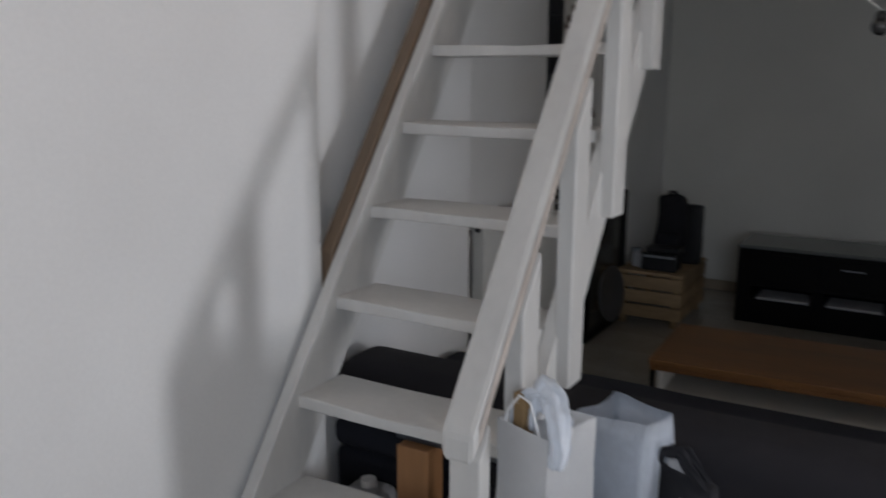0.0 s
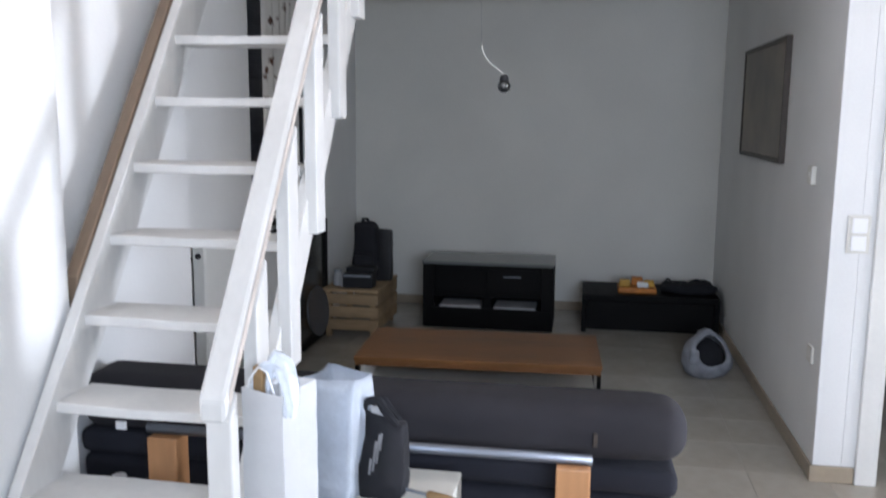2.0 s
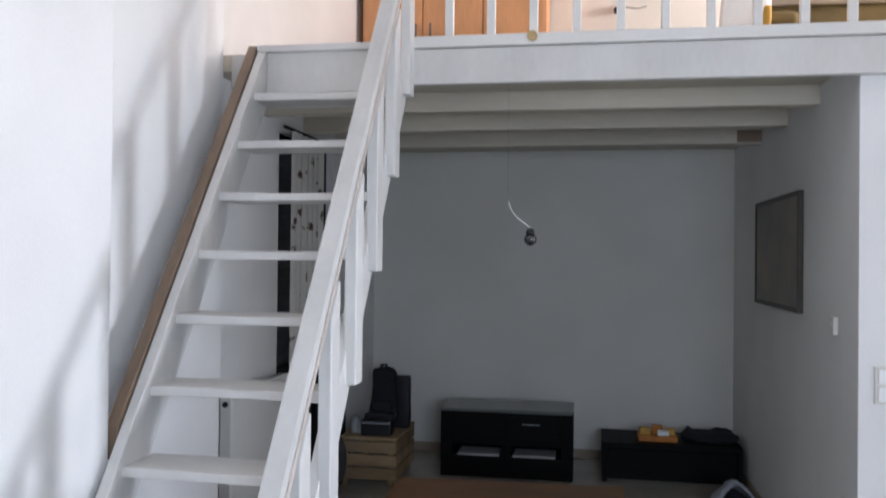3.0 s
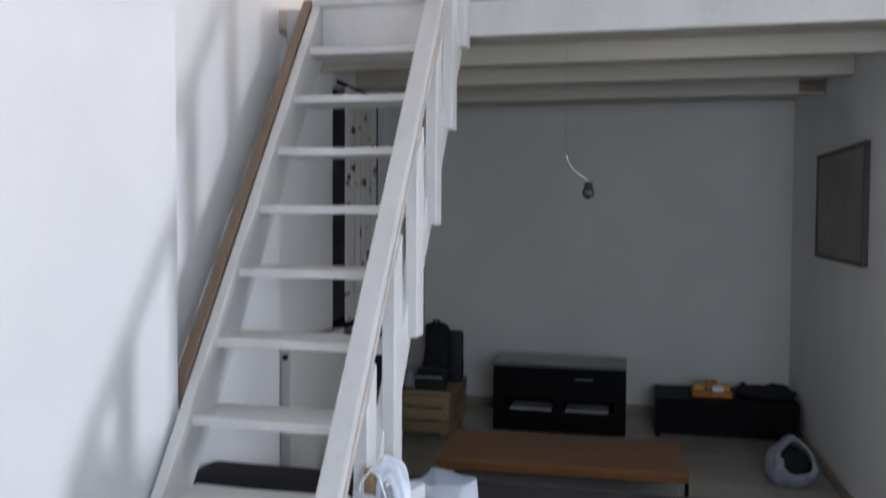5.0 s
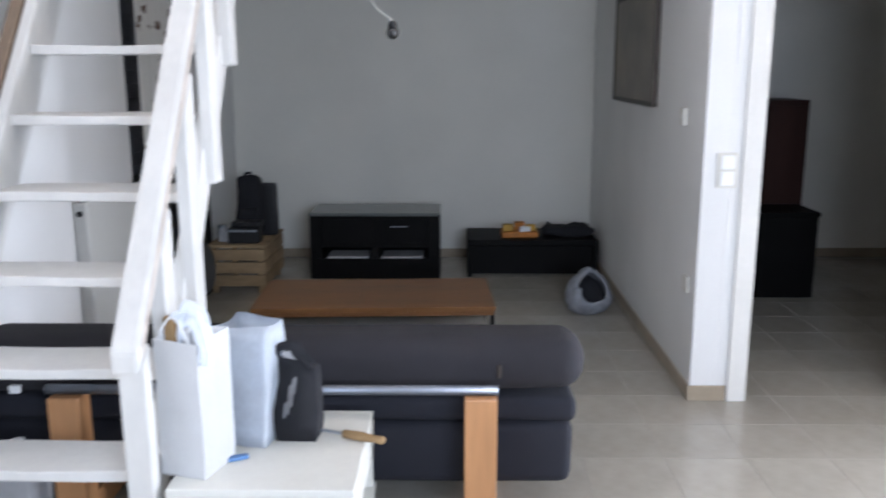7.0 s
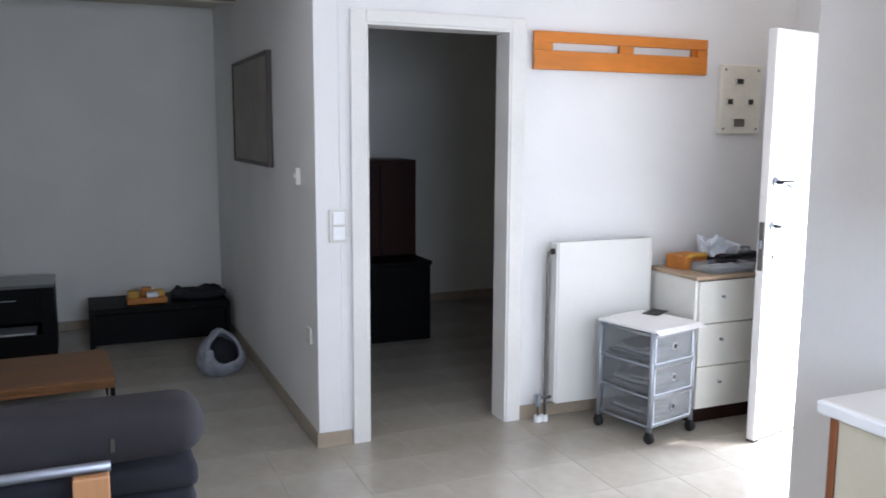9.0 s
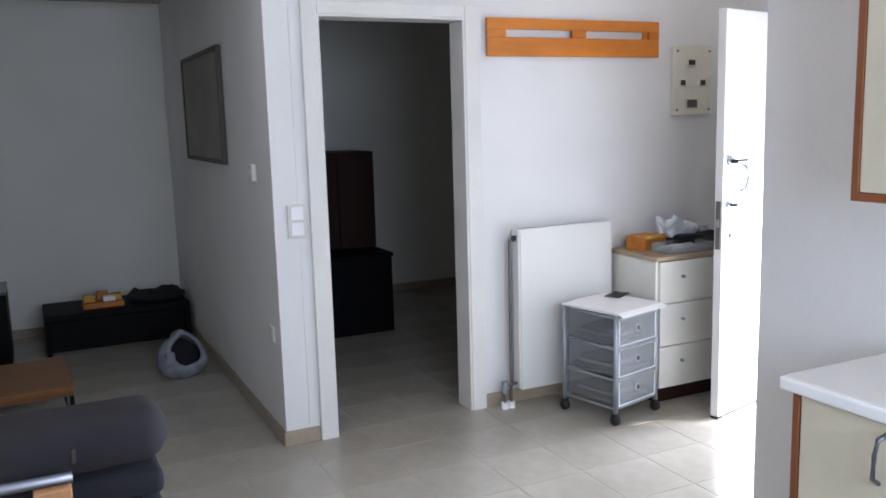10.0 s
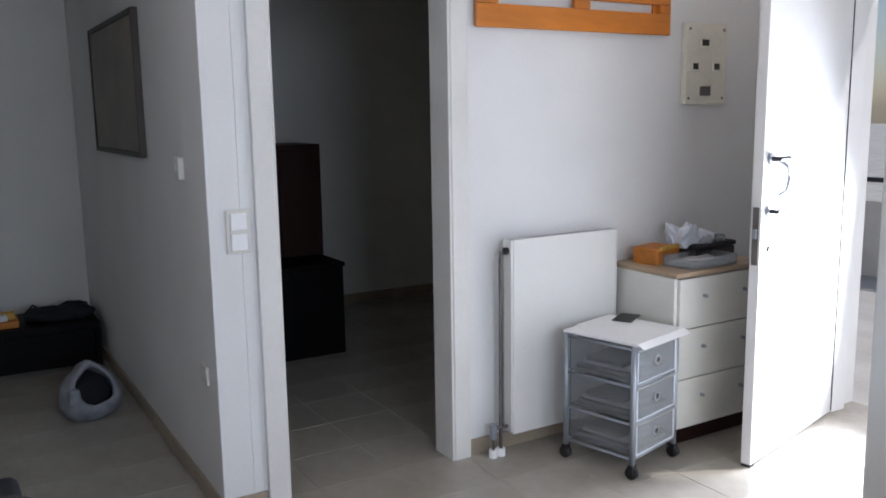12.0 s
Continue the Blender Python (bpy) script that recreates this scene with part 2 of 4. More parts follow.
def lathe(profile, n=24):
    """A turned shape about z from (radius, height) pairs."""
    bm = bmesh.new()
    rings = [[bm.verts.new((r * math.cos(6.2832 * k / n), r * math.sin(6.2832 * k / n), z)) for k in range(n)] for r, z in profile]
    for a, b in zip(rings, rings[1:]):
        for k in range(n):
            bm.faces.new((a[k], a[(k + 1) % n], b[(k + 1) % n], b[k]))
    bm.faces.new(rings[0][::-1])
    bm.faces.new(rings[-1])
    return bm


def crumple(bm, amount, scale, seed=0.0):
    """Uneven the vertices a little, as cloth and paper are."""
    for v in bm.verts:
        v.co += Vector(noise.noise_vector(v.co * scale + Vector((seed, 0, seed * 2)))) * amount
    return bm


def grid_cut(bm, cuts):
    bmesh.ops.subdivide_edges(bm, edges=list(bm.edges), cuts=cuts, use_grid_fill=True)
    return bm


def mesh_object(name, bm, material, smooth=False):
    bmesh.ops.recalc_face_normals(bm, faces=bm.faces)
    me = bpy.data.meshes.new(name)
    bm.to_mesh(me)
    bm.free()
    me.materials.append(material)
    if smooth:
        for p in me.polygons:
            p.use_smooth = True
    return new(name, me)


def thing(name, at, label, category, group="", rz=0.0):
    """An empty at the base of a thing, that carries its parts."""
    ob = new(name)
    ob.empty_display_size = 0.05
    ob.matrix_world = pose(*at, 0, 0, rz)
    return tagged(ob, label, category, group)


def part(name, bm, material, parent, label="", smooth=False):
    ob = mesh_object(name, bm, material, smooth)
    ob.parent = parent
    return tagged(ob, label) if label else ob


def setting(name, bm, material, label, category="wall"):
    return tagged(mesh_object(name, bm, material), label, category, "", "structure")


# ---- structure ----
XL, XN, XK, XE = -2.93, -2.68, 1.26, 2.93      # far left wall, near left wall, kitchen wall, entrance wall
YF, YB, YS = 3.15, -4.75, -1.75                # far wall, back wall, entrance side wall
TOP = 4.70
MZ = 2.585                                     # floor of the loft
RUN, RISE, FOOT = 0.1755, 0.2375, 1.989                      # of the stairs, and where their line meets the floor
W0, W1, WZ0, WZ1 = 0.89, 1.95, 0.87, 2.36      # window in the left wall

floor = setting("floor", boxes(((-3.13, -4.95, -0.14), (1.5, 3.35, -0.0015)), ((1.5, -1.85, -0.14), (3.17, 3.35, -0.0015)), bevel=0), M["grout"], "beige marble tile floor with thin grey joints", "floor")
setting("ground", boxes(((-70, -70, -0.4), (80, 70, -0.142)), bevel=0), M["concrete"], "pale sunlit paving outside the open entrance door", "ground")

setting("wall_left_near", boxes(((XN - 0.45, YB, 0), (XN, -1.27, TOP)), bevel=0.006), M["plaster"], "white plastered wall with soft shadows of the stairs")
setting("wall_left", boxes(((XL - 0.2, -1.27, 0), (XL, W0, TOP)), ((XL - 0.2, W1, 0), (XL, YF, TOP)), ((XL - 0.2, W0, 0), (XL, W1, WZ0)), ((XL - 0.2, W0, WZ1), (XL, W1, TOP)), bevel=0),
        M["plaster"], "white plastered wall behind the stairs with a window")
setting("wall_left_stairs", boxes(((XL + 0.001, -1.269, 0), (-2.82, -0.12, TOP)), bevel=0.004), M["plaster"], "white plastered wall projection beside the stairs")
setting("wall_far", boxes(((XL - 0.2, YF, 0), (3.2, YF + 0.2, TOP)), ((-2.30, YF - 0.03, 0), (0.0, YF, 2.5)), bevel=0), M["plaster_toned"], "white plastered wall at the end of the living room")
setting("wall_partition", boxes(((0.0, 0.0, 0), (0.12, YF - 0.03, 2.50)), bevel=0.004), M["plaster"], "white plastered partition wall with a picture on it")
D0, D1, DZ = 0.225, 1.045, 2.085
setting("wall_doorway", boxes(((0.12, 0.0, 0), (D0, 0.12, 2.50)), ((D1, 0.0, 0), (XE, 0.12, 2.50)), ((D0, 0.0, DZ), (D1, 0.12, 2.50)), bevel=0), M["plaster"],
        "white plastered wall with an open inner doorway")
E0, E1, EZ = -1.44, -0.50, 2.06
setting("wall_entrance", boxes(((XE, E1, 0), (XE + 0.24, YF, TOP)), ((XE, YS, 0), (XE + 0.24, E0, TOP)), ((XE, E0, EZ), (XE + 0.24, E1, TOP)), bevel=0), M["plaster"], "white plastered wall with the entrance door opening")
setting("wall_entrance_side", boxes(((XK + 0.2, YS - 0.2, 0), (XE + 0.24, YS, TOP)), bevel=0), M["plaster"], "white plastered side wall of the entrance")
setting("wall_kitchen", boxes(((XK, YB, 0), (XK + 0.2, YS, TOP)), bevel=0.006), M["plaster"], "white plastered kitchen wall")
K0, K1, KZ0, KZ1 = -0.95, 0.65, 1.02, 2.28
setting("wall_back", boxes(((XN, YB - 0.2, 0), (K0, YB, TOP)), ((K1, YB - 0.2, 0), (XK + 0.2, YB, TOP)), ((K0, YB - 0.2, 0), (K1, YB, KZ0)), ((K0, YB - 0.2, KZ1), (K1, YB, TOP)), bevel=0),
        M["plaster"], "white plastered wall with the kitchen window")
setting("ceiling", boxes(((-3.2, YB - 0.2, TOP), (3.2, YF + 0.2, TOP + 0.15)), bevel=0), M["plaster_ceiling"], "white plastered ceiling", "ceiling")

# loft: deck, beams, edge board
setting("loft_floor", boxes(((XL, 0.0, 2.503), (XE, YF - 0.002, MZ)), bevel=0), M["cream_wood"], "cream painted boards of the loft floor", "floor")
for y in (0.62, 1.30, 2.06):
    setting("ceiling_beam", boxes(((XL, y, 2.40), (0.0, y + 0.09, 2.503)), bevel=0.006), M["cream_wood"], "cream painted wooden beam under the loft", "beam")
setting("trim", boxes(((-0.16, 2.052, 2.41), (-0.002, 2.0595, 2.49)), bevel=0.002), M["brown_rail"], "bare brown wood block at the end of a beam", "trim")
setting("loft_edge_beam", boxes(((-2.815, -0.05, 2.41), (XE, -0.002, 2.57)), bevel=0.005), M["white_wood"],
        "white painted edge beam of the loft", "beam")

# skirting of tan tiles
for a, b in (((-0.012, 0.0, 0), (-0.001, YF - 0.035, 0.075)), ((-0.012, -0.012, 0), (0.17, -0.001, 0.075)), ((1.10, -0.012, 0), (XE, -0.001, 0.075)),
             ((XL, YF - 0.042, 0), (-0.013, YF - 0.031, 0.075)), ((XL + 0.001, 0.1, 0), (XL + 0.012, YF - 0.045, 0.075)),
             ((0.121, 0.13, 0), (0.132, YF - 0.001, 0.075)), ((0.135, YF - 0.012, 0), (XE, YF - 0.001, 0.075))):
    setting("baseboard", boxes((a, b), bevel=0.003), M["skirting"], "tan tile skirting along the wall", "baseboard")

# inner door frame
door = setting("door_1", boxes(((D0, -0.018, 0), (0.262, 0.132, 2.048)), ((1.012, -0.018, 0), (D1, 0.132, 2.048)), ((D0, -0.018, 2.048), (D1, 0.132, DZ)), bevel=0.003),
               M["frame_white"], "cream lacquered frame of an open inner doorway", "doorway")
for nm, a, b in (("casing", (0.172, -0.024, 0), (0.25, -0.001, 2.12)), ("casing", (1.022, -0.024, 0), (1.105, -0.001, 2.12)), ("casing", (0.2505, -0.023, 2.06), (1.0215, -0.001, 2.12))):
    part(nm, boxes((a, b), bevel=0.005), M["frame_white"], door)

# window in the left wall, with its closed dark shutter
win = setting("window_1", boxes(((XL - 0.10, W0, WZ0), (XL - 0.05, W0 + 0.06, WZ1)), ((XL - 0.10, W1 - 0.06, WZ0), (XL - 0.05, W1, WZ1)),
                                ((XL - 0.10, W0 + 0.06, WZ0), (XL - 0.05, W1 - 0.06, WZ0 + 0.06)), ((XL - 0.10, W0 + 0.06, WZ1 - 0.06), (XL - 0.05, W1 - 0.06, WZ1)),
                                ((XL - 0.10, 1.39, WZ0 + 0.06), (XL - 0.05, 1.45, WZ1 - 0.06)), bevel=0.003), M["black_wood"], "dark framed window with its shutter closed", "window")
for k in range(18):
    z = WZ0 + 0.02 + k * 0.082
    part("slat", boxes(((XL - 0.17, W0 + 0.01, z), (XL - 0.15, W1 - 0.01, z + 0.0819)), bevel=0.004), M["print_grey"], win)
part("window_sill", boxes(((XL - 0.12, W0 - 0.03, WZ0 - 0.03), (XL + 0.03, W1 + 0.03, WZ0 - 0.002)), bevel=0.004), M["black_wood"], win)

# ---- stairs ----


def line_z(y):
    return RISE * (y + FOOT) / RUN - 0.0235


def slope_board(x0, x1, front, back, y_low, y_high, z_low=0.0, z_high=None, bevel=0.004):
    """A board along the stairs: front and back are its edges' heights over the line of the nosings."""
    f = lambda y, o: line_z(y) + o
    inv = lambda z, o: (z - o + 0.0235) * RUN / RISE - FOOT
    pts = [(max(inv(z_low, front), y_low), max(z_low, f(y_low, front)))]
    if z_high is None:
        pts += [(y_high, f(y_high, front)), (y_high, f(y_high, back))]
    else:
        pts += [(inv(z_high, front), z_high), (y_high, z_high), (y_high, f(y_high, back))]
    pts.append((max(inv(z_low, back), y_low), max(z_low, f(y_low, back))))
    return extrude_poly(pts, x0, x1, "x", bevel)


stairs = thing("loft_stairs", (0, 0, 0), "steep white painted wooden open stairs up to the loft", "stairs")
part("string", slope_board(-2.66, -2.62, 0.045, -0.24, -3, -0.07, 0.0, 2.60), M["white_wood"], stairs)
part("string", slope_board(-2.00, -1.958, -0.05, -0.25, -3, -0.07, 0.0, 2.50), M["white_wood"], stairs)
part("wall_plank", slope_board(-2.71, -2.665, 0.06, -0.05, -1.245, -0.07, 0.6, 2.60), M["brown_rail"], stairs, "unpainted brown plank along the wall")
for n in range(1, 11):
    y, z = -FOOT + RUN * n, -0.0235 + RISE * n
    bm = extrude_poly([(-2.62, y), (-2.0, y), (-2.0, y + 0.2), (-2.62, y + 0.2)], z - 0.036, z, "z")
    bmesh.ops.subdivide_edges(bm, edges=[e for e in bm.edges if abs((e.verts[0].co - e.verts[1].co).x) > 0.3], cuts=9)
    for v in bm.verts:
        v.co.z += 0.004 * noise.noise((v.co.x * 4, n * 3.1, 0)) - (0.006 * (1 - abs(v.co.x + 2.31) / 0.31) if v.co.y < y + 0.02 and v.co.z > z - 0.02 else 0)
        v.co.y += 0.003 * noise.noise((v.co.x * 7, n * 1.7, 4))
    bmesh.ops.bevel(bm, geom=[e for e in bm.edges if abs((e.verts[0].co - e.verts[1].co).x) > 0.02], offset=0.005, segments=2, profile=0.5, affect="EDGES")
    part("tread", bm, M["white_wood"], stairs)
part("top_riser", boxes(((-2.62, -0.09, MZ - 0.21), (-2.0, -0.068, MZ - 0.02)), ((-2.66, -0.115, MZ - 0.02), (-1.99, -0.068, MZ + 0.012)), bevel=0.004), M["white_wood"], stairs)
part("newel", extrude_poly([(-1.738, 0.0), (-1.688, 0.0), (-1.688, line_z(-1.688) + 0.462), (-1.738, line_z(-1.738) + 0.462)], -1.995, -1.922, "x", 0.006), M["white_wood"], stairs)
for k in range(-2, 4):
    yc, zb = -0.935 + 0.28 * k, 1.170 + 0.393 * k
    a, b = yc - 0.045, yc + 0.045
    part("post", extrude_poly([(a, zb), (b, zb), (b, line_z(b) + 0.458), (a, line_z(a) + 0.458)], -1.968, -1.924, "x", 0.005), M["white_wood"], stairs)
rail = part("handrail", slope_board(-2.012, -1.9315, 0.53, 0.46, -1.745, -0.06, 0.3, None, 0.014), M["white_wood"], stairs)
part("handrail_edge", slope_board(-1.9310, -1.9295, 0.515, 0.475, -1.725, -0.07, 0.3, None, 0.0), M["worn_edge"], rail, "worn pale edge of the rail")

# loft railing
railing = thing("loft_railing", (-1.9, -0.04, 2.57), "white painted wooden railing along the loft edge", "railing")
part("bottom_rail", boxes(((-0.03, -0.02, 0.005), (4.8, 0.03, 0.058)), bevel=0.005), M["frame_white"], railing)
part("top_rail", boxes(((-0.03, -0.03, 0.86), (4.8, 0.04, 0.91)), bevel=0.008), M["frame_white"], railing)
for k in range(25):
    part("baluster", boxes(((0.117 + 0.1915 * k, -0.012, 0.0585), (0.155 + 0.1915 * k, 0.022, 0.8595)), bevel=0.004), M["frame_white"], railing)
part("knob", rods(((0.515, -0.045, 0.04), (0.515, -0.0205, 0.04), 0.022)), M["pale_wood"], railing, "small round wooden knob")

# ---- living room ----
sofa = thing("sofa_bed", (-1.75, -0.65, 0), "grey fabric sofa bed seen from behind, on a beech frame", "sofa")


def cushion(lo, hi, r, seg=4, puff=0.0, seed=0.0):
    bm = box(bmesh.new(), lo, hi, r, seg)
    bmesh.ops.subdivide_edges(bm, edges=[e for e in bm.edges if e.calc_length() > 0.3], cuts=10, use_grid_fill=True)
    return crumple(bm, 0.006 + puff, 5, seed)


bm = cushion((-1.052, -0.46, 0.452), (1.078, -0.20, 0.660), 0.085, 6, 0, 1)
for v in bm.verts:
    v.co.z += 0.024 * max(0.0, min(1.0, (v.co.x - 0.62) / 0.45)) * max(0.0, 1 - (v.co.z - 0.452) / 0.2)
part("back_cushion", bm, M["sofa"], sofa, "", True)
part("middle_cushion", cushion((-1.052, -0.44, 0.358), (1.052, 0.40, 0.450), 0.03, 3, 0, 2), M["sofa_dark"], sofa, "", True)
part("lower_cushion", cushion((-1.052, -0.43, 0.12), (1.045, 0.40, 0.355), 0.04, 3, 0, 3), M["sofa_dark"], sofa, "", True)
part("cross_bar", rods(((-0.712, -0.555, 0.522), (0.776, -0.555, 0.522), 0.017)), M["chrome"], sofa, "brushed steel tube", True)
for x in (-0.694, 0.666):
    leg = part("leg", extrude_poly([(-0.60, 0), (-0.51, 0), (-0.51, 0.505), (-0.60, 0.505)], x, x + 0.105, "x", 0.005), M["beech"], sofa)
    part("foot_rail", boxes(((x + 0.02, -0.505, 0.02), (x + 0.085, 0.3, 0.115)), bevel=0.006), M["beech"], sofa)
part("label_tag", boxes(((-0.886, -0.468, 0.470), (-0.850, -0.4545, 0.498)), bevel=0.001), M["paper"], sofa, "small white tag")

part("rust_mark", crumple(boxes(((0.778, -0.474, 0.530), (0.792, -0.4580, 0.575)), bevel=0.002), 0.004, 30), M["picture_frame"], sofa, "small rusty mark on the fabric")

table = thing("coffee_table", (-1.535, 0.505, 0), "low coffee table with red-brown top and white base", "coffee table", "", 2.5)
part("tabletop", boxes(((-0.61, -0.29, 0.365), (0.61, 0.30, 0.392)), bevel=0.004), M["table_top"], table)
part("edge_frame", boxes(((-0.605, -0.285, 0.345), (0.605, -0.265, 0.3645)), ((-0.605, 0.275, 0.345), (0.605, 0.295, 0.3645)), bevel=0.002), M["table_top"], table)
for x in (-0.605, 0.585):
    for y in (-0.285, 0.275):
        part("leg", boxes(((x, y, 0), (x + 0.02, y + 0.02, 0.3445)), bevel=0.002), M["black_wood"], table)
part("side_panel", boxes(((-0.58, -0.26, 0.02), (-0.56, 0.27, 0.344)), bevel=0.003), M["table_white"], table)
sh = part("lower_shelf", boxes(((-0.555, -0.262, 0.226), (0.58, 0.27, 0.244)), bevel=0.003), M["table_white"], table)
part("shelf_edge", boxes(((-0.583, -0.285, 0.228), (0.583, -0.2635, 0.245)), bevel=0.002), M["black_wood"], sh, "black front edge of the shelf")
part("back_panel", boxes(((-0.555, 0.2705, 0.10), (0.58, 0.2745, 0.343)), bevel=0.001), M["table_white"], table)

# low black media chest
sb = thing("media_cabinet", (-1.717, 2.58, 0), "black-brown media cabinet with grey glass top and two open slots", "cabinet")
for nm, a, b in (("plinth", (-0.485, -0.22, 0.0), (0.485, 0.22, 0.155)), ("side_panel", (-0.485, -0.22, 0.156), (-0.40, 0.22, 0.478)), ("side_panel", (0.40, -0.22, 0.156), (0.485, 0.22, 0.478)),
                 ("body", (-0.399, -0.22, 0.24), (0.399, 0.22, 0.478)), ("divider", (-0.035, -0.22, 0.156), (0.035, 0.178, 0.239)), ("back_panel", (-0.399, 0.18, 0.156), (0.399, 0.22, 0.239))):
    part(nm, boxes((a, b), bevel=0.003), M["black_wood"], sb)
part("top", boxes(((-0.488, -0.23, 0.480), (0.488, 0.23, 0.502)), bevel=0.006), M["dark_glass"], sb)
# short pale boards put in for the light that shows inside the slots
for a in (-0.36, 0.05):
    part("slot_light_board", boxes(((a, -0.215, 0.157), (a + 0.31, 0.02, 0.170)), bevel=0.002), M["bag_grey"], sb, "pale board standing in for light inside the slot")
part("drawer", boxes(((-0.38, -0.232, 0.28), (-0.005, -0.2205, 0.455)), bevel=0.003), M["black_wood"], sb)
part("drawer", boxes(((0.005, -0.232, 0.28), (0.38, -0.2205, 0.455)), bevel=0.003), M["black_wood"], sb)
part("handle", boxes(((0.12, -0.238, 0.40), (0.25, -0.2325, 0.406)), bevel=0.001), M["steel_grey"], sb)

bench = thing("low_bench", (-0.53, 2.68, 0), "low black-brown bench against the far wall", "bench")
part("top", boxes(((-0.49, -0.25, 0.24), (0.49, 0.25, 0.285)), bevel=0.005), M["black_wood"], bench)
part("side", boxes(((-0.49, -0.25, 0), (-0.455, 0.25, 0.239)), bevel=0.003), M["black_wood"], bench)
part("side", boxes(((0.455, -0.25, 0), (0.49, 0.25, 0.239)), bevel=0.003), M["black_wood"], bench)
part("front_panel", boxes(((-0.454, -0.23, 0.02), (0.454, -0.21, 0.235)), bevel=0.003), M["black_wood"], bench)


# pallet crate table with a backpack and a device
crate = thing("pallet_table", (-2.64, 2.23, 0), "low rough pallet wood crate table", "side table")
for k in range(3):
    part("plank", boxes(((-0.20, -0.31, 0.055 + 0.093 * k), (0.20, -0.29, 0.134 + 0.093 * k)), bevel=0.004), M["pallet"], crate)
    part("plank", boxes(((0.18, -0.289, 0.055 + 0.093 * k), (0.20, 0.31, 0.134 + 0.093 * k)), bevel=0.004), M["pallet"], crate)
for k in range(4):
    part("top_plank", boxes(((-0.205, -0.315 + 0.158 * k, 0.331), (0.205, -0.165 + 0.158 * k, 0.352)), bevel=0.004), M["pallet"], crate)
for x in (-0.19, 0.135):
    part("post", boxes(((x, -0.285, 0), (x + 0.04, -0.245, 0.33)), bevel=0.003), M["pallet"], crate)
    part("post", boxes(((x, 0.25, 0), (x + 0.04, 0.29, 0.33)), bevel=0.003), M["pallet"], crate)


def soft_bag(w, d, h, seed, puff=0.02):
    bm = box(bmesh.new(), (-w / 2, -d / 2, 0), (w / 2, d / 2, h), min(w, d) * 0.28, 4)
    bmesh.ops.subdivide_edges(bm, edges=[e for e in bm.edges if e.calc_length() > 0.08], cuts=3, use_grid_fill=True)
    for v in bm.verts:
        t = v.co.z / h
        v.co.x *= 1 - 0.18 * max(0, t - 0.6)
    return crumple(bm, puff, 9, seed)


pack = thing("backpack", (-2.565, 2.28, 0.352), "black backpack standing on the pallet table", "backpack")
bm = soft_bag(0.19, 0.17, 0.44, 4.0, 0.024)
for v in bm.verts:
    v.co.x -= 0.045
part("body", bm, M["black_cloth"], pack, "", True)
part("laptop_sleeve", crumple(cushion((0.02, -0.01, 0.0), (0.14, 0.06, 0.385), 0.015, 3), 0.004, 9), M["black_plastic"], pack, "dark flat sleeve", True)
part("front_pocket", crumple(box(bmesh.new(), (-0.12, -0.12, 0.05), (0.03, -0.07, 0.22), 0.02, 3), 0.01, 9), M["black_cloth"], pack, "", True)
part("top_loop", tube([(-0.085, 0, 0.42), (-0.075, 0, 0.46), (-0.04, 0, 0.462), (-0.03, 0, 0.42)], 0.011), M["black_cloth"], pack, "", True)
dev = thing("radio", (-2.60, 2.03, 0.352), "small black radio with silver trim on the pallet table", "radio")
part("case", boxes(((-0.11, -0.07, 0.0), (0.11, 0.06, 0.11)), bevel=0.012), M["black_plastic"], dev)
part("top_unit", boxes(((-0.09, -0.05, 0.1105), (0.12, 0.07, 0.15)), bevel=0.010), M["black_plastic"], dev)
part("side_trim", boxes(((-0.122, -0.066, 0.006), (-0.1105, 0.05, 0.10)), bevel=0.003), M["bag_grey"], dev, "pale side")
part("trim", boxes(((-0.10, -0.076, 0.085), (0.10, -0.0705, 0.10)), bevel=0.001), M["steel_grey"], dev, "silver strip")
jar = thing("glass_jar", (-2.77, 2.06, 0.352), "small pale jar on the pallet table", "jar")
part("jar", lathe([(0.03, 0), (0.035, 0.01), (0.035, 0.07), (0.026, 0.085), (0.026, 0.10)], 16), M["bag_grey"], jar, "", True)
part("lid", lathe([(0.029, 0.1005), (0.029, 0.115)], 16), M["steel_grey"], jar)

panel = thing("leaning_mirror", (-2.86, 1.72, 0), "dark framed mirror leaning on the wall behind the stairs", "mirror")
for nm, a, b in (("frame", (-0.02, -0.34, 0), (0.015, -0.29, 0.84)), ("frame", (-0.02, 0.29, 0), (0.015, 0.34, 0.84)), ("frame", (-0.02, -0.289, 0), (0.015, 0.289, 0.05)), ("frame", (-0.02, -0.289, 0.79), (0.015, 0.289, 0.84))):
    part(nm, boxes((a, b), bevel=0.004), M["black_wood"], panel)
part("glass", boxes(((-0.012, -0.2885, 0.0505), (-0.002, 0.2885, 0.7895)), bevel=0), M["meter_dark"], panel)
tray = thing("round_tray", (-2.80, 1.66, 0.22), "round silver tray leaning against the mirror", "tray")
bm = lathe([(0.001, 0.0), (0.15, 0.0), (0.165, 0.012), (0.17, 0.012), (0.155, -0.006), (0.001, -0.006)], 32)
bmesh.ops.transform(bm, matrix=pose(0, 0, 0.03, 0, 84, -6), verts=bm.verts)
part("tray", bm, M["chrome"], tray, "", True)

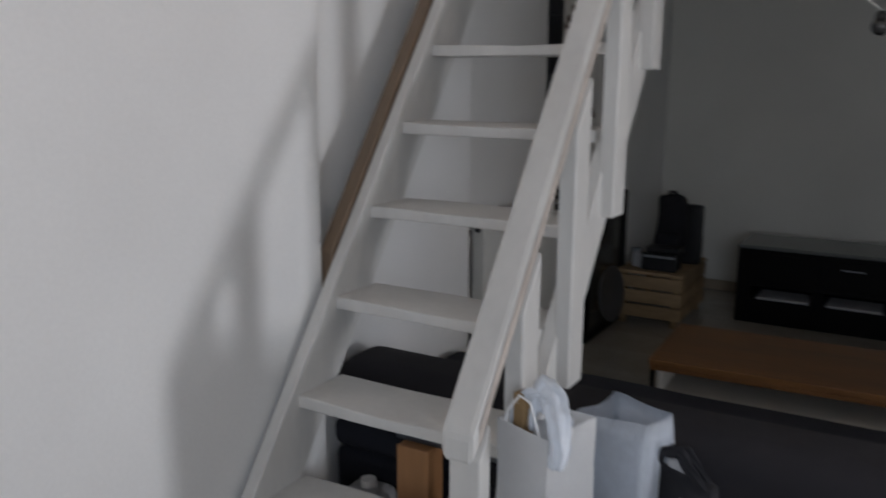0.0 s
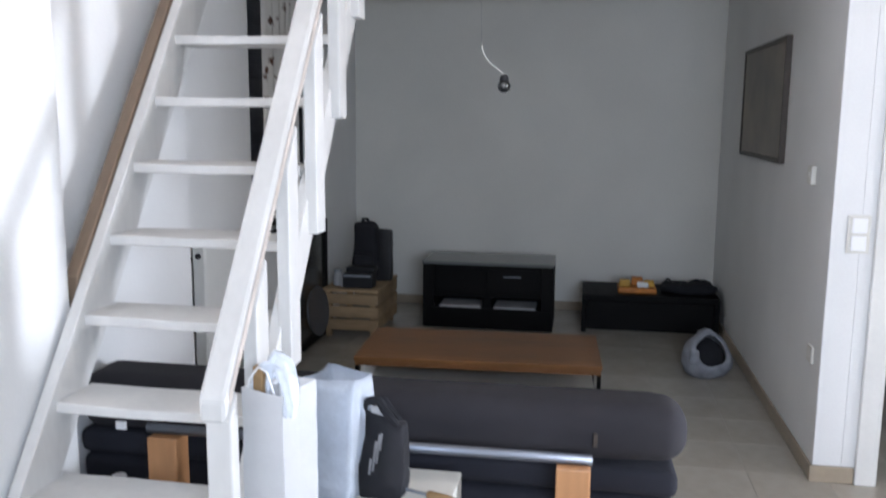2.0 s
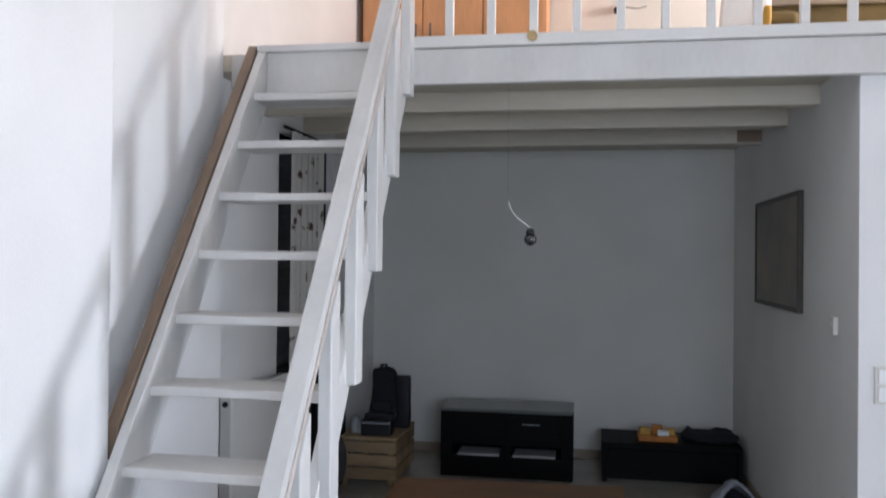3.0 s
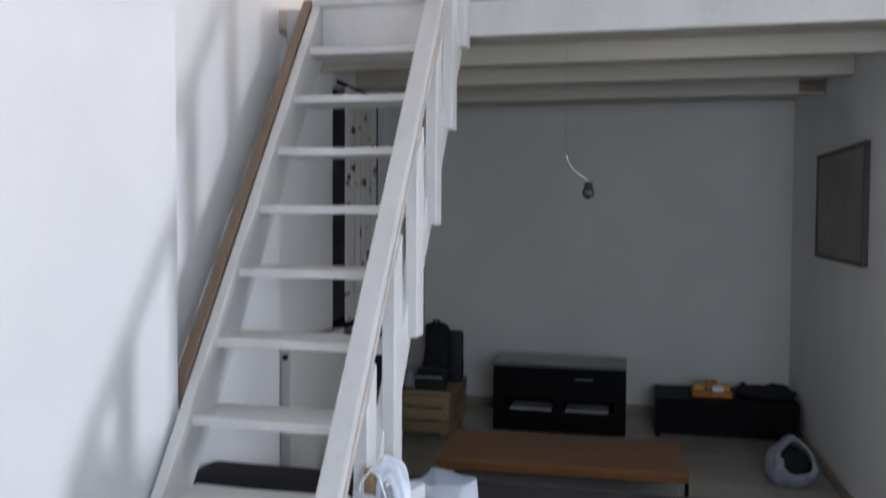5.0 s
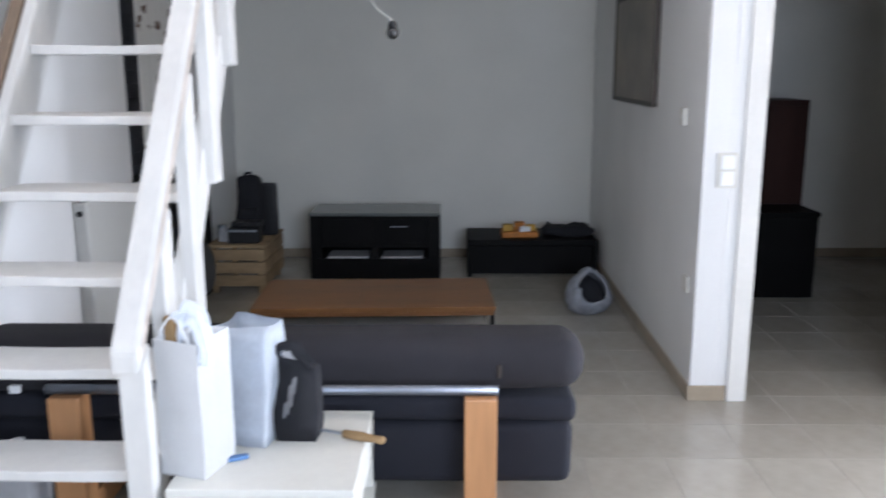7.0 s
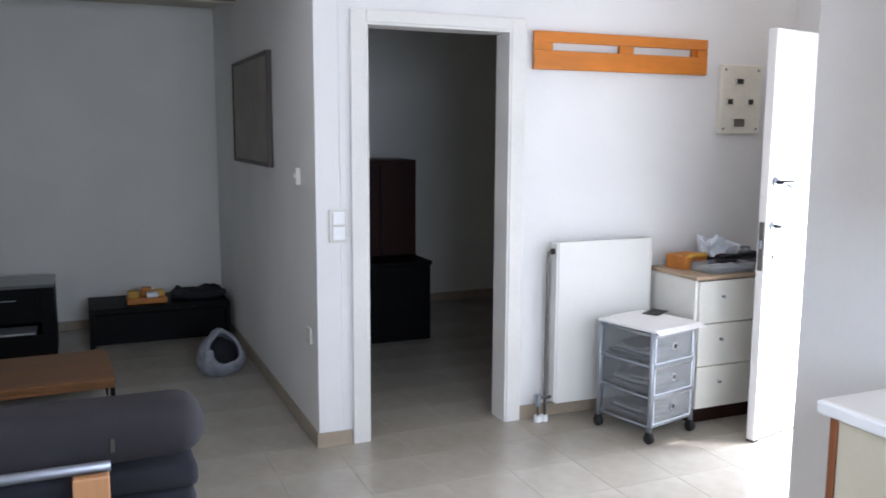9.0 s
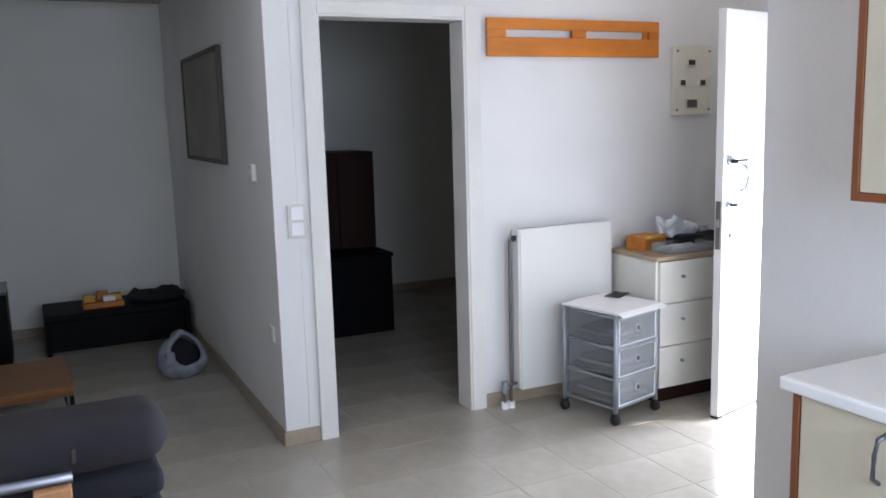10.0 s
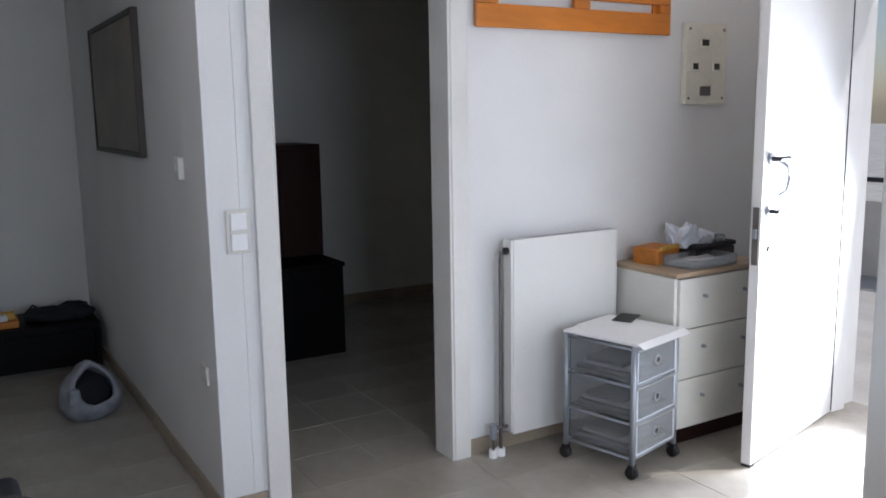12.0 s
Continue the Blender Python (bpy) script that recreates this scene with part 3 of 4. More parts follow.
# cosy pet bed: a plush ball with an opening
bed = thing("pet_bed", (-0.250, 1.52, 0), "grey plush igloo pet bed with a dark opening", "pet bed")
def pet_shape(bm):
    """Wide at the base, narrow at the top, sagging to the floor."""
    for v in bm.verts:
        h = v.co.z / 0.29
        v.co.x *= 1.06 - 0.34 * max(0.0, h - 0.1)
        v.co.y *= 1.05 - 0.15 * h
        v.co.z = max(0.0, v.co.z)
    return bm


tilt = pose(0, 0, 0.130, 60, 0, 8)
bm = lathe([(0.001, -0.150), (0.09, -0.145), (0.145, -0.10), (0.168, -0.03), (0.170, 0.03), (0.160, 0.08), (0.143, 0.115), (0.125, 0.132), (0.108, 0.128), (0.104, 0.11), (0.118, 0.08), (0.132, 0.05), (0.138, 0.0), (0.125, -0.07), (0.07, -0.115), (0.001, -0.12)], 36)
bmesh.ops.transform(bm, matrix=tilt, verts=bm.verts)
part("shell", pet_shape(crumple(crumple(bm, 0.022, 9), 0.008, 28, 2)), M["catbed"], bed, "", True)
bm = lathe([(0.001, -0.045), (0.10, -0.04), (0.125, 0.0), (0.11, 0.03), (0.001, 0.045)], 24)
bmesh.ops.transform(bm, matrix=tilt, verts=bm.verts)
part("cushion", pet_shape(crumple(bm, 0.01, 14)), M["black_cloth"], bed, "black cushion inside", True)
bed.scale = (0.93, 0.93, 0.93)
flap = crumple(cushion((-0.125, -0.165, 0.10), (-0.062, -0.118, 0.205), 0.02, 4), 0.016, 18, 3)
part("flap", flap, M["catbed"], bed, "folded plush flap at the opening", True)

# things on the low bench
toy = thing("toy_box", (-0.62, 2.60, 0.285), "orange and yellow open box with small things", "box")
part("base", boxes(((-0.14, -0.09, 0), (0.14, 0.09, 0.045)), bevel=0.01), M["orange"], toy)
for k, (x, y, h, m) in enumerate(((-0.09, -0.03, 0.05, "yellow"), (0.0, 0.02, 0.06, "orange"), (0.085, -0.02, 0.045, "yellow"), (0.04, -0.06, 0.035, "paper"))):
    part("packet", crumple(boxes(((x - 0.04, y - 0.03, 0.0455), (x + 0.04, y + 0.03, 0.0455 + h)), bevel=0.008), 0.006, 20, k), M[m], toy)
heap = thing("cable_heap", (-0.24, 2.66, 0.285), "heap of black cables and cloth on the bench", "cables")
bm = box(bmesh.new(), (-0.19, -0.12, 0), (0.19, 0.12, 0.07), 0.03, 3)
bmesh.ops.subdivide_edges(bm, edges=[e for e in bm.edges if e.calc_length() > 0.1], cuts=5, use_grid_fill=True)
crumple(bm, 0.03, 11)
for v in bm.verts:
    v.co.z = max(0.0, v.co.z)
part("cloth", bm, M["black_cloth"], heap, "", True)
part("cable", tube([(-0.17 + 0.34 * t, 0.09 * math.sin(t * 17), 0.066 + 0.012 * math.sin(t * 23)) for t in [i / 40 for i in range(41)]], 0.008), M["black_rubber"], heap, "", True)

# hanging bulb
lamp = thing("hanging_bulb", (-1.39, 0.01, 1.735), "bare bulb on a thin wire under the loft", "lamp")
part("wire", tube([(0, 0, 0.02), (-0.03, 0.01, 0.045), (-0.07, 0.015, 0.075), (-0.095, 0.01, 0.115), (-0.10, 0.0, 0.14)], 0.0028, 6), M["plaster_toned"], lamp, "thin white wire", True)
part("cord", tube([(-0.10, 0.0, 0.14), (-0.105, 0.0, 0.26), (-0.105, 0.0, 0.45), (-0.105, 0.0, 0.674)], 0.0006, 6), M["print_grey"], lamp, "", True)
part("socket", lathe([(0.004, 0.022), (0.014, 0.018), (0.02, 0.004), (0.02, -0.008)], 18), M["black_plastic"], lamp, "", True)
part("glass_bulb", lathe([(0.019, -0.0085), (0.027, -0.02), (0.029, -0.03), (0.025, -0.045), (0.014, -0.055), (0.004, -0.058)], 20), M["black_gloss"], lamp, "", True)

# picture, switches, socket
pic = thing("picture", (-0.001, 1.52, 1.34), "framed dark brown-grey picture hanging on the partition wall", "picture")
part("canvas", boxes(((-0.022, -0.565, 0.025), (-0.012, 0.565, 0.635)), bevel=0.001), M["picture"], pic)
for a, b in (((-0.03, -0.59, 0), (0.0, -0.566, 0.66)), ((-0.03, 0.566, 0), (0.0, 0.59, 0.66)), ((-0.03, -0.5655, 0), (0.0, 0.5655, 0.0245)), ((-0.03, -0.5655, 0.6355), (0.0, 0.5655, 0.66))):
    part("frame", boxes((a, b), bevel=0.003), M["picture_frame"], pic)
therm = thing("thermostat", (-0.001, 0.32, 1.28), "small ivory wall thermostat", "thermostat")
part("case", boxes(((-0.024, -0.036, 0), (0.0, 0.036, 0.085)), bevel=0.005), M["switch"], therm)
part("dial", rods(((-0.0275, 0.0, 0.045), (-0.0245, 0.0, 0.045), 0.013)), M["frame_white"], therm)
sw = thing("light_switch", (0.107, -0.001, 1.02), "ivory double light switch beside the doorway", "light switch")
part("plate", boxes(((-0.045, -0.012, 0), (0.045, 0.0, 0.16)), bevel=0.003), M["switch"], sw)
for z in (0.012, 0.086):
    part("rocker", boxes(((-0.03, -0.02, z), (0.03, -0.0125, z + 0.062)), bevel=0.003), M["paper"], sw)
sock = thing("wall_socket", (-0.001, 0.14, 0.50), "ivory wall socket on the partition", "socket")
part("plate", boxes(((-0.012, -0.038, 0), (0.0, 0.038, 0.076)), bevel=0.003), M["switch"], sock)
part("insert", rods(((-0.0135, 0, 0.038), (-0.0125, 0, 0.038), 0.022)), M["frame_white"], sock)

# radiators


def radiator(at, rz, w, z0, z1, label, open_end=True):
    r = thing("radiator", (*at, 0), label, "radiator", "panel radiators", rz)
    part("front_panel", boxes(((0.012, -0.085, z0), (w - 0.012, -0.072, z1)), bevel=0.005), M["radiator"], r)
    part("back_panel", boxes(((0.012, -0.035, z0), (w - 0.012, -0.025, z1 - 0.01)), bevel=0.004), M["radiator"], r)
    part("side_cover", boxes(((0.0, -0.083, z0 + 0.01), (0.0115, -0.026, z1 - 0.002)), bevel=0.003), M["radiator"], r)
    part("side_cover", boxes(((w - 0.0115, -0.083, z0 + 0.01), (w, -0.026, z1 - 0.002)), bevel=0.003), M["radiator"], r)
    part("top_grille", boxes(((0.012, -0.0715, z1 - 0.012), (w - 0.012, -0.0355, z1 - 0.003)), bevel=0.001), M["steel_grey"], r)
    plug = (-0.016, -0.0005, 0.016) if open_end else (-0.010, -0.0005, 0.014)
    part("vent_plug", rods(((plug[0], -0.055, z1 - 0.05), (plug[1], -0.055, z1 - 0.05), plug[2])), M["black_plastic"], r)
    for x in (0.2 * w, 0.8 * w):
        part("bracket", boxes(((x, -0.0245, z0 + 0.1), (x + 0.04, -0.001, z1 - 0.1)), bevel=0.001), M["steel_grey"], r)
    if not open_end:
        # dark tube on the wall side, standing in for the shadowed gap there
        part("pipe", tube([(0.004, -0.012, z1 - 0.06), (-0.012, -0.012, z1 - 0.09), (-0.014, -0.012, 0.16), (-0.014, -0.012, 0.0)], 0.009), M["pipe"], r, "thin grey tube", True)
        return r
    part("pipe", tube([(-0.03, -0.055, z1 - 0.05), (-0.034, -0.052, z1 - 0.09), (-0.034, -0.05, 0.16), (-0.034, -0.05, 0.0)], 0.009), M["pipe"], r, "thin grey tube", True)
    part("pipe", tube([(-0.075, -0.05, 0.0), (-0.075, -0.05, z0 + 0.02), (-0.06, -0.052, z0 + 0.035), (-0.001, -0.055, z0 + 0.035)], 0.009), M["pipe"], r, "thin grey tube", True)
    part("valve", rods(((-0.075, -0.05, z0 - 0.01), (-0.075, -0.05, z0 + 0.055), 0.017)), M["steel_grey"], r)
    for x in (-0.034, -0.075):
        part("collar", rods(((x, -0.05, 0.0), (x, -0.05, 0.035), 0.02)), M["paper"], r, "white pipe collar")
    return r


radiator((1.262, -0.026), 0, 0.61, 0.097, 0.976, "white enamelled panel radiator below the coat rack")
radiator((XL + 0.02, 0.025), 90, 0.78, 0.13, 0.945, "white enamelled panel radiator behind the stairs", False)

# curtain at the left window
curt = thing("curtain", (XL + 0.03, W0 + 0.13, 0.95), "white curtain with brown flower print beside the window", "curtain")
bm = bmesh.new()
cols = []
for i in range(25):
    y = 0.54 * i / 24
    x = 0.022 * math.sin(i * 1.35) + 0.008 * math.sin(i * 0.6)
    cols.append([(bm.verts.new((x, y, z)), bm.verts.new((x + 0.004, y, z))) for z in (0, 0.36, 0.72, 1.08, 1.42)])
for a, b in zip(cols, cols[1:]):
    for k in range(4):
        bm.faces.new((a[k][0], b[k][0], b[k + 1][0], a[k + 1][0]))
        bm.faces.new((a[k][1], a[k + 1][1], b[k + 1][1], b[k][1]))
part("fabric", bm, M["curtain_print"], curt, "", True)
part("rod", rods(((0.0, -0.12, 1.43), (0.0, 1.0, 1.43), 0.01)), M["black_wood"], curt)

# ---- things beside the stairs ----
st = thing("side_cabinet", (-1.643, -1.455, 0), "small white open side cabinet crowded with bags", "side table")
for nm, a, b in (("top", (-0.256, -0.272, 0.417), (0.256, 0.272, 0.441)), ("side_panel", (-0.256, -0.270, 0.337), (-0.233, 0.270, 0.4165)), ("side_panel", (0.233, -0.270, 0.337), (0.256, 0.270, 0.4165)),
                 ("shelf", (-0.256, -0.270, 0.316), (0.256, 0.270, 0.3365)), ("back_panel", (-0.2325, 0.252, 0.337), (0.2325, 0.270, 0.4165)), ("lower_shelf", (-0.20, -0.20, 0.17), (0.262, 0.262, 0.192))):
    part(nm, boxes((a, b), bevel=0.003), M["chest_white"], st)
for x in (-0.205, 0.215):
    for y in (-0.215, 0.215):
        part("leg", boxes(((x, y, 0), (x + 0.04, y + 0.04, 0.1695)), ((x, y, 0.1925), (x + 0.04, y + 0.04, 0.3155)), bevel=0.003), M["pale_wood"] if x < 0 else M["chest_white"], st)


def paper_bag(name, at, w, d, h, rz, material, label, seed, lean=0.0):
    t = thing(name, at, label, "shopping bag", "bags on the side cabinet", rz)
    bm = bmesh.new()
    rings = []
    n = 10
    for r in range(9):
        z = h * r / 8
        ring = []
        for i in range(4 * n):
            s, k = i // n, (i % n) / n
            x, y = ((-1 + 2 * k, -1), (1, -1 + 2 * k), (1 - 2 * k, 1), (-1, 1 - 2 * k))[s]
            q = 1 - 0.10 * (1 - abs(y)) * (z / h) * (abs(x) > 0.99)
            ring.append(bm.verts.new((x * w / 2 * q + lean * z, y * d / 2, z + (0.004 * math.sin(i * 0.35 + seed) if r == 8 else 0))))
        rings.append(ring)
    for a, b in zip(rings, rings[1:]):
        for i in range(4 * n):
            bm.faces.new((a[i], a[(i + 1) % (4 * n)], b[(i + 1) % (4 * n)], b[i]))
    bm.faces.new(rings[0][::-1])
    crumple(bm, 0.004 if material is M["paper"] else 0.014, 9, seed)
    for v in bm.verts:
        v.co.z = max(0.0, v.co.z)
    bmesh.ops.solidify(bm, geom=list(bm.faces), thickness=0.002)
    part("body", bm, material, t, "", material is not M["paper"])
    return t


b1 = paper_bag("paper_bag", (-1.846, -1.580, 0.441), 0.138, 0.155, 0.395, -17, M["paper"], "white paper shopping bag full of wrapped things", 1.0)


def ribbon(points, width, thick, facing, seed=0.0):
    """A bunched flat band along points, its broad side turned the given way; its ends are gathered."""
    bm = bmesh.new()
    fine_pts, rings = [], []
    for a, b in zip(points, points[1:]):
        fine_pts += [Vector(a).lerp(Vector(b), q / 5) for q in range(5)]
    fine_pts.append(Vector(points[-1]))
    up = Vector(facing).normalized()
    for i, p in enumerate(fine_pts):
        d = (fine_pts[min(i + 1, len(fine_pts) - 1)] - fine_pts[max(i - 1, 0)]).normalized()
        side = d.cross(up).normalized()
        w = width * (0.55 + 0.45 * math.sin(math.pi * i / (len(fine_pts) - 1)))
        ring = []
        for k in range(10):
            u = -1 + 2 * k / 9
            ring.append(p + side * w / 2 * u + up * (thick * (1.4 * math.cos(u * 7 + i * 0.35 + seed) + 4 * (1 - u * u))))
        rings.append([bm.verts.new(q + up * thick * 0.5) for q in ring] + [bm.verts.new(q - up * thick * 0.5) for q in reversed(ring)])
    for a, b in zip(rings, rings[1:]):
        for k in range(20):
            bm.faces.new((a[k], a[(k + 1) % 20], b[(k + 1) % 20], b[k]))
    bm.faces.new(rings[0][::-1])
    bm.faces.new(rings[-1])
    return crumple(bm, 0.006, 30, seed)


part("handle", tube([(-0.055, -0.076, 0.37), (-0.05, -0.068, 0.42), (-0.025, -0.06, 0.455), (0.0, -0.055, 0.445), (0.03, -0.06, 0.38)], 0.003), M["paper"], b1, "", True)
part("foil_packet", crumple(grid_cut(box(bmesh.new(), (-0.012, -0.038, 0.25), (0.042, 0.03, 0.425), 0.015, 2), 2), 0.014, 22, 3), M["foil"], b1, "crumpled silver packet")
part("carton", boxes(((-0.058, -0.045, 0.2), (-0.026, -0.005, 0.45)), bevel=0.004), M["kraft"], b1, "brown cardboard carton")
part("tissue", crumple(grid_cut(box(bmesh.new(), (-0.05, 0.0, 0.32), (0.05, 0.06, 0.40), 0.02, 2), 3), 0.03, 21, 2), M["plastic_bag"], b1, "crumpled white tissue")
part("tied_loop", ribbon([(-0.02, -0.02, 0.37), (-0.012, -0.02, 0.43), (0.012, -0.02, 0.472), (0.042, -0.03, 0.462), (0.068, -0.045, 0.42), (0.083, -0.06, 0.375), (0.086, -0.072, 0.335)], 0.058, 0.004, (0.35, -0.9, 0.2), 1.0), M["plastic_bag"], b1, "white bunched plastic handle", True)
part("tied_loop", ribbon([(-0.062, -0.03, 0.375), (-0.052, -0.03, 0.425), (-0.02, -0.03, 0.452), (0.015, -0.03, 0.462)], 0.030, 0.003, (0.2, -0.9, 0.3), 2.2), M["plastic_bag"], b1, "white bunched plastic handle", True)
b2 = paper_bag("plastic_bag", (-1.742, -1.395, 0.441), 0.165, 0.13, 0.375, -14, M["plastic_bag"], "thin white plastic bag leaning beside the paper bag", 5.0, 0.03)
bm = box(bmesh.new(), (-0.08, -0.05, 0.1), (0.07, 0.05, 0.33), 0.03, 3)
part("contents", crumple(bm, 0.02, 9, 6), M["paper"], b2)
b3 = thing("tote_bag", (-1.602, -1.372, 0.441), "black cloth tote bag with a pale print", "shopping bag", "bags on the side cabinet", -6)
bm = grid_cut(extrude_poly([(-0.055, 0.0), (0.066, 0.0), (0.072, 0.10), (0.07, 0.222), (0.01, 0.243), (-0.05, 0.262), (-0.062, 0.13), (-0.074, 0.03)], -0.05, 0.045, "y"), 5)
for v in bm.verts:
    v.co.y *= 1 - 0.5 * max(0.0, v.co.z / 0.24) ** 2
part("body", crumple(bm, 0.009, 16, 8), M["black_cloth"], b3, "", True)
part("strap", ribbon([(-0.05, -0.02, 0.25), (-0.045, -0.022, 0.292), (-0.005, -0.022, 0.300), (0.012, -0.022, 0.270), (0.055, -0.02, 0.225)], 0.028, 0.0012, (0.1, -1, 0.2), 0.4), M["black_cloth"], b3, "", True)
part("strap", ribbon([(-0.05, 0.014, 0.25), (-0.03, 0.014, 0.285), (0.0, 0.012, 0.290), (0.02, 0.012, 0.262), (0.058, 0.012, 0.225)], 0.026, 0.0012, (0.1, -1, 0.2), 1.4), M["black_cloth"], b3, "", True)
part("paper_inside", crumple(box(bmesh.new(), (-0.035, -0.012, 0.20), (0.012, 0.004, 0.272), 0.004, 2), 0.006, 20), M["bag_grey"], b3)
for x, z, h in ((-0.030, 0.075, 0.055), (-0.020, 0.085, 0.105), (-0.009, 0.110, 0.100), (0.001, 0.150, 0.060)):
    bm = boxes(((0, -0.0015, 0), (0.007, 0.0015, h)), bevel=0.0005)
    bmesh.ops.transform(bm, matrix=pose(x, -0.0535 + 0.0225 * ((z + h / 2) / 0.24) ** 2, z, 9, 10, 0), verts=bm.verts)
    part("print_bar", bm, M["print_grey"], b3, "pale printed bar")
knife = thing("wooden_handled_tool", (-1.428, -1.410, 0.441), "slim tool with a brown wooden handle lying on the cabinet", "tool", "", -21.5)
bm = lathe([(0.006, -0.035), (0.013, -0.03), (0.015, 0.03), (0.011, 0.075), (0.013, 0.10), (0.009, 0.108)], 14)
bmesh.ops.transform(bm, matrix=pose(0, 0, 0.016, 0, 90, 0), verts=bm.verts)
part("handle", bm, M["kraft"], knife, "", True)
part("blade", boxes(((-0.11, -0.006, 0.012), (-0.034, 0.006, 0.018)), bevel=0.001), M["steel_grey"], knife)
wrap = thing("blue_wrapper", (-1.745, -1.545, 0.4415), "small blue and white wrapper on the cabinet", "wrapper", "", 25)
M["blue"] = mat("blue_foil_print", (0.12, 0.25, 0.5), 0.4, scale=9, var=0.1, fine=60, bump=0.1)
part("wrapper", crumple(boxes(((-0.03, -0.012, 0), (0.03, 0.012, 0.012)), bevel=0.004), 0.004, 30), M["blue"], wrap)
jug = thing("plastic_canister", (-2.60, -1.17, 0), "pale grey plastic canister on the floor under the stairs", "canister")
part("body", soft_bag(0.17, 0.15, 0.30, 12.0, 0.006), M["bag_grey"], jug, "", True)
part("cap", rods(((0, 0, 0.298), (0, 0, 0.325), 0.025)), M["paper"], jug)

# ---- entrance ----
fd = thing("entrance_door", (2.905, -0.528, 0), "white entrance door standing wide open", "door", "", 194.3)
part("leaf", boxes(((0.0, -0.022, 0.012), (0.90, 0.022, 2.045)), bevel=0.003), M["door_white"], fd)
part("lock_plate", boxes(((0.9005, -0.013, 0.88), (0.904, 0.013, 1.12)), bevel=0.0005), M["pipe"], fd, "dark metal lock plate")
part("latch", boxes(((0.9045, -0.008, 0.99), (0.915, 0.008, 1.03)), bevel=0.002), M["steel_grey"], fd)
for z in (1.315, 1.10):
    k = part("lock_rose", rods(((0.845, 0.0225, z), (0.845, 0.034, z), 0.025)), M["steel_grey"], fd)
    part("lever", rods(((0.845, 0.0345, z), (0.845, 0.062, z), 0.010), ((0.85, 0.062, z), (0.765, 0.068, z), 0.010)), M["black_plastic"], k)
part("pull_handle", tube([(0.735, 0.0225, 1.16), (0.733, 0.05, 1.18), (0.731, 0.058, 1.23), (0.733, 0.05, 1.28), (0.735, 0.0225, 1.30)], 0.008), M["steel_grey"], fd, "curved steel pull", True)
part("gasket", boxes(((0.001, 0.0225, 0.02), (0.008, 0.026, 2.04)), bevel=0.001), M["black_rubber"], fd, "dark seal along the hinge side")
part("key_cylinder", rods(((0.82, 0.0225, 0.94), (0.82, 0.032, 0.94), 0.014)), M["black_plastic"], fd)
part("bottom_seal", boxes(((0.86, -0.02, 0.0), (0.90, 0.02, 0.0115)), bevel=0.001), M["black_rubber"], fd)
for z in (0.25, 1.05, 1.85):
    part("hinge", rods(((-0.008, -0.012, z), (-0.008, -0.012, z + 0.1), 0.008)), M["steel_grey"], fd)
ef = setting("door_2", boxes(((XE - 0.005, E1 - 0.045, 0), (XE + 0.10, E1 - 0.001, EZ - 0.001)), ((XE - 0.005, E0 + 0.001, 0), (XE + 0.10, E0 + 0.045, EZ - 0.001)), ((XE - 0.005, E0 + 0.046, EZ - 0.03), (XE + 0.10, E1 - 0.046, EZ - 0.001)), bevel=0.003),
             M["door_white"], "white frame of the entrance door", "door frame")

# drawers on wheels
cart = thing("drawer_cart", (1.540, -0.578, 0), "grey metal drawer cart on wheels with frosted plastic drawers", "drawer cart", "", 13.6)
CW, CD = 0.328, 0.341
for x in (0.0, CW):
    for y in (0.0, CD):
        part("post", rods(((x, y, 0.06), (x, y, 0.572), 0.012)), M["steel_grey"], cart, "", True)
        w = part("caster", rods(((x - 0.011, y, 0.027), (x + 0.011, y, 0.027), 0.027), n=20), M["black_rubber"], cart, "black rubber wheel", True)
        part("fork", boxes(((x - 0.016, y - 0.012, 0.03), (x - 0.012, y + 0.012, 0.06)), ((x + 0.012, y - 0.012, 0.03), (x + 0.016, y + 0.012, 0.06)), ((x - 0.016, y - 0.012, 0.055), (x + 0.016, y + 0.012, 0.062)), bevel=0), M["black_plastic"], w)
for z in (0.085, 0.235, 0.395, 0.555):
    for a, b in (((0, 0, z), (CW, 0, z)), ((0, CD, z), (CW, CD, z)), ((0, 0, z), (0, CD, z)), ((CW, 0, z), (CW, CD, z))):
        part("rail", rods((a, b, 0.006), n=10), M["steel_grey"], cart, "", True)
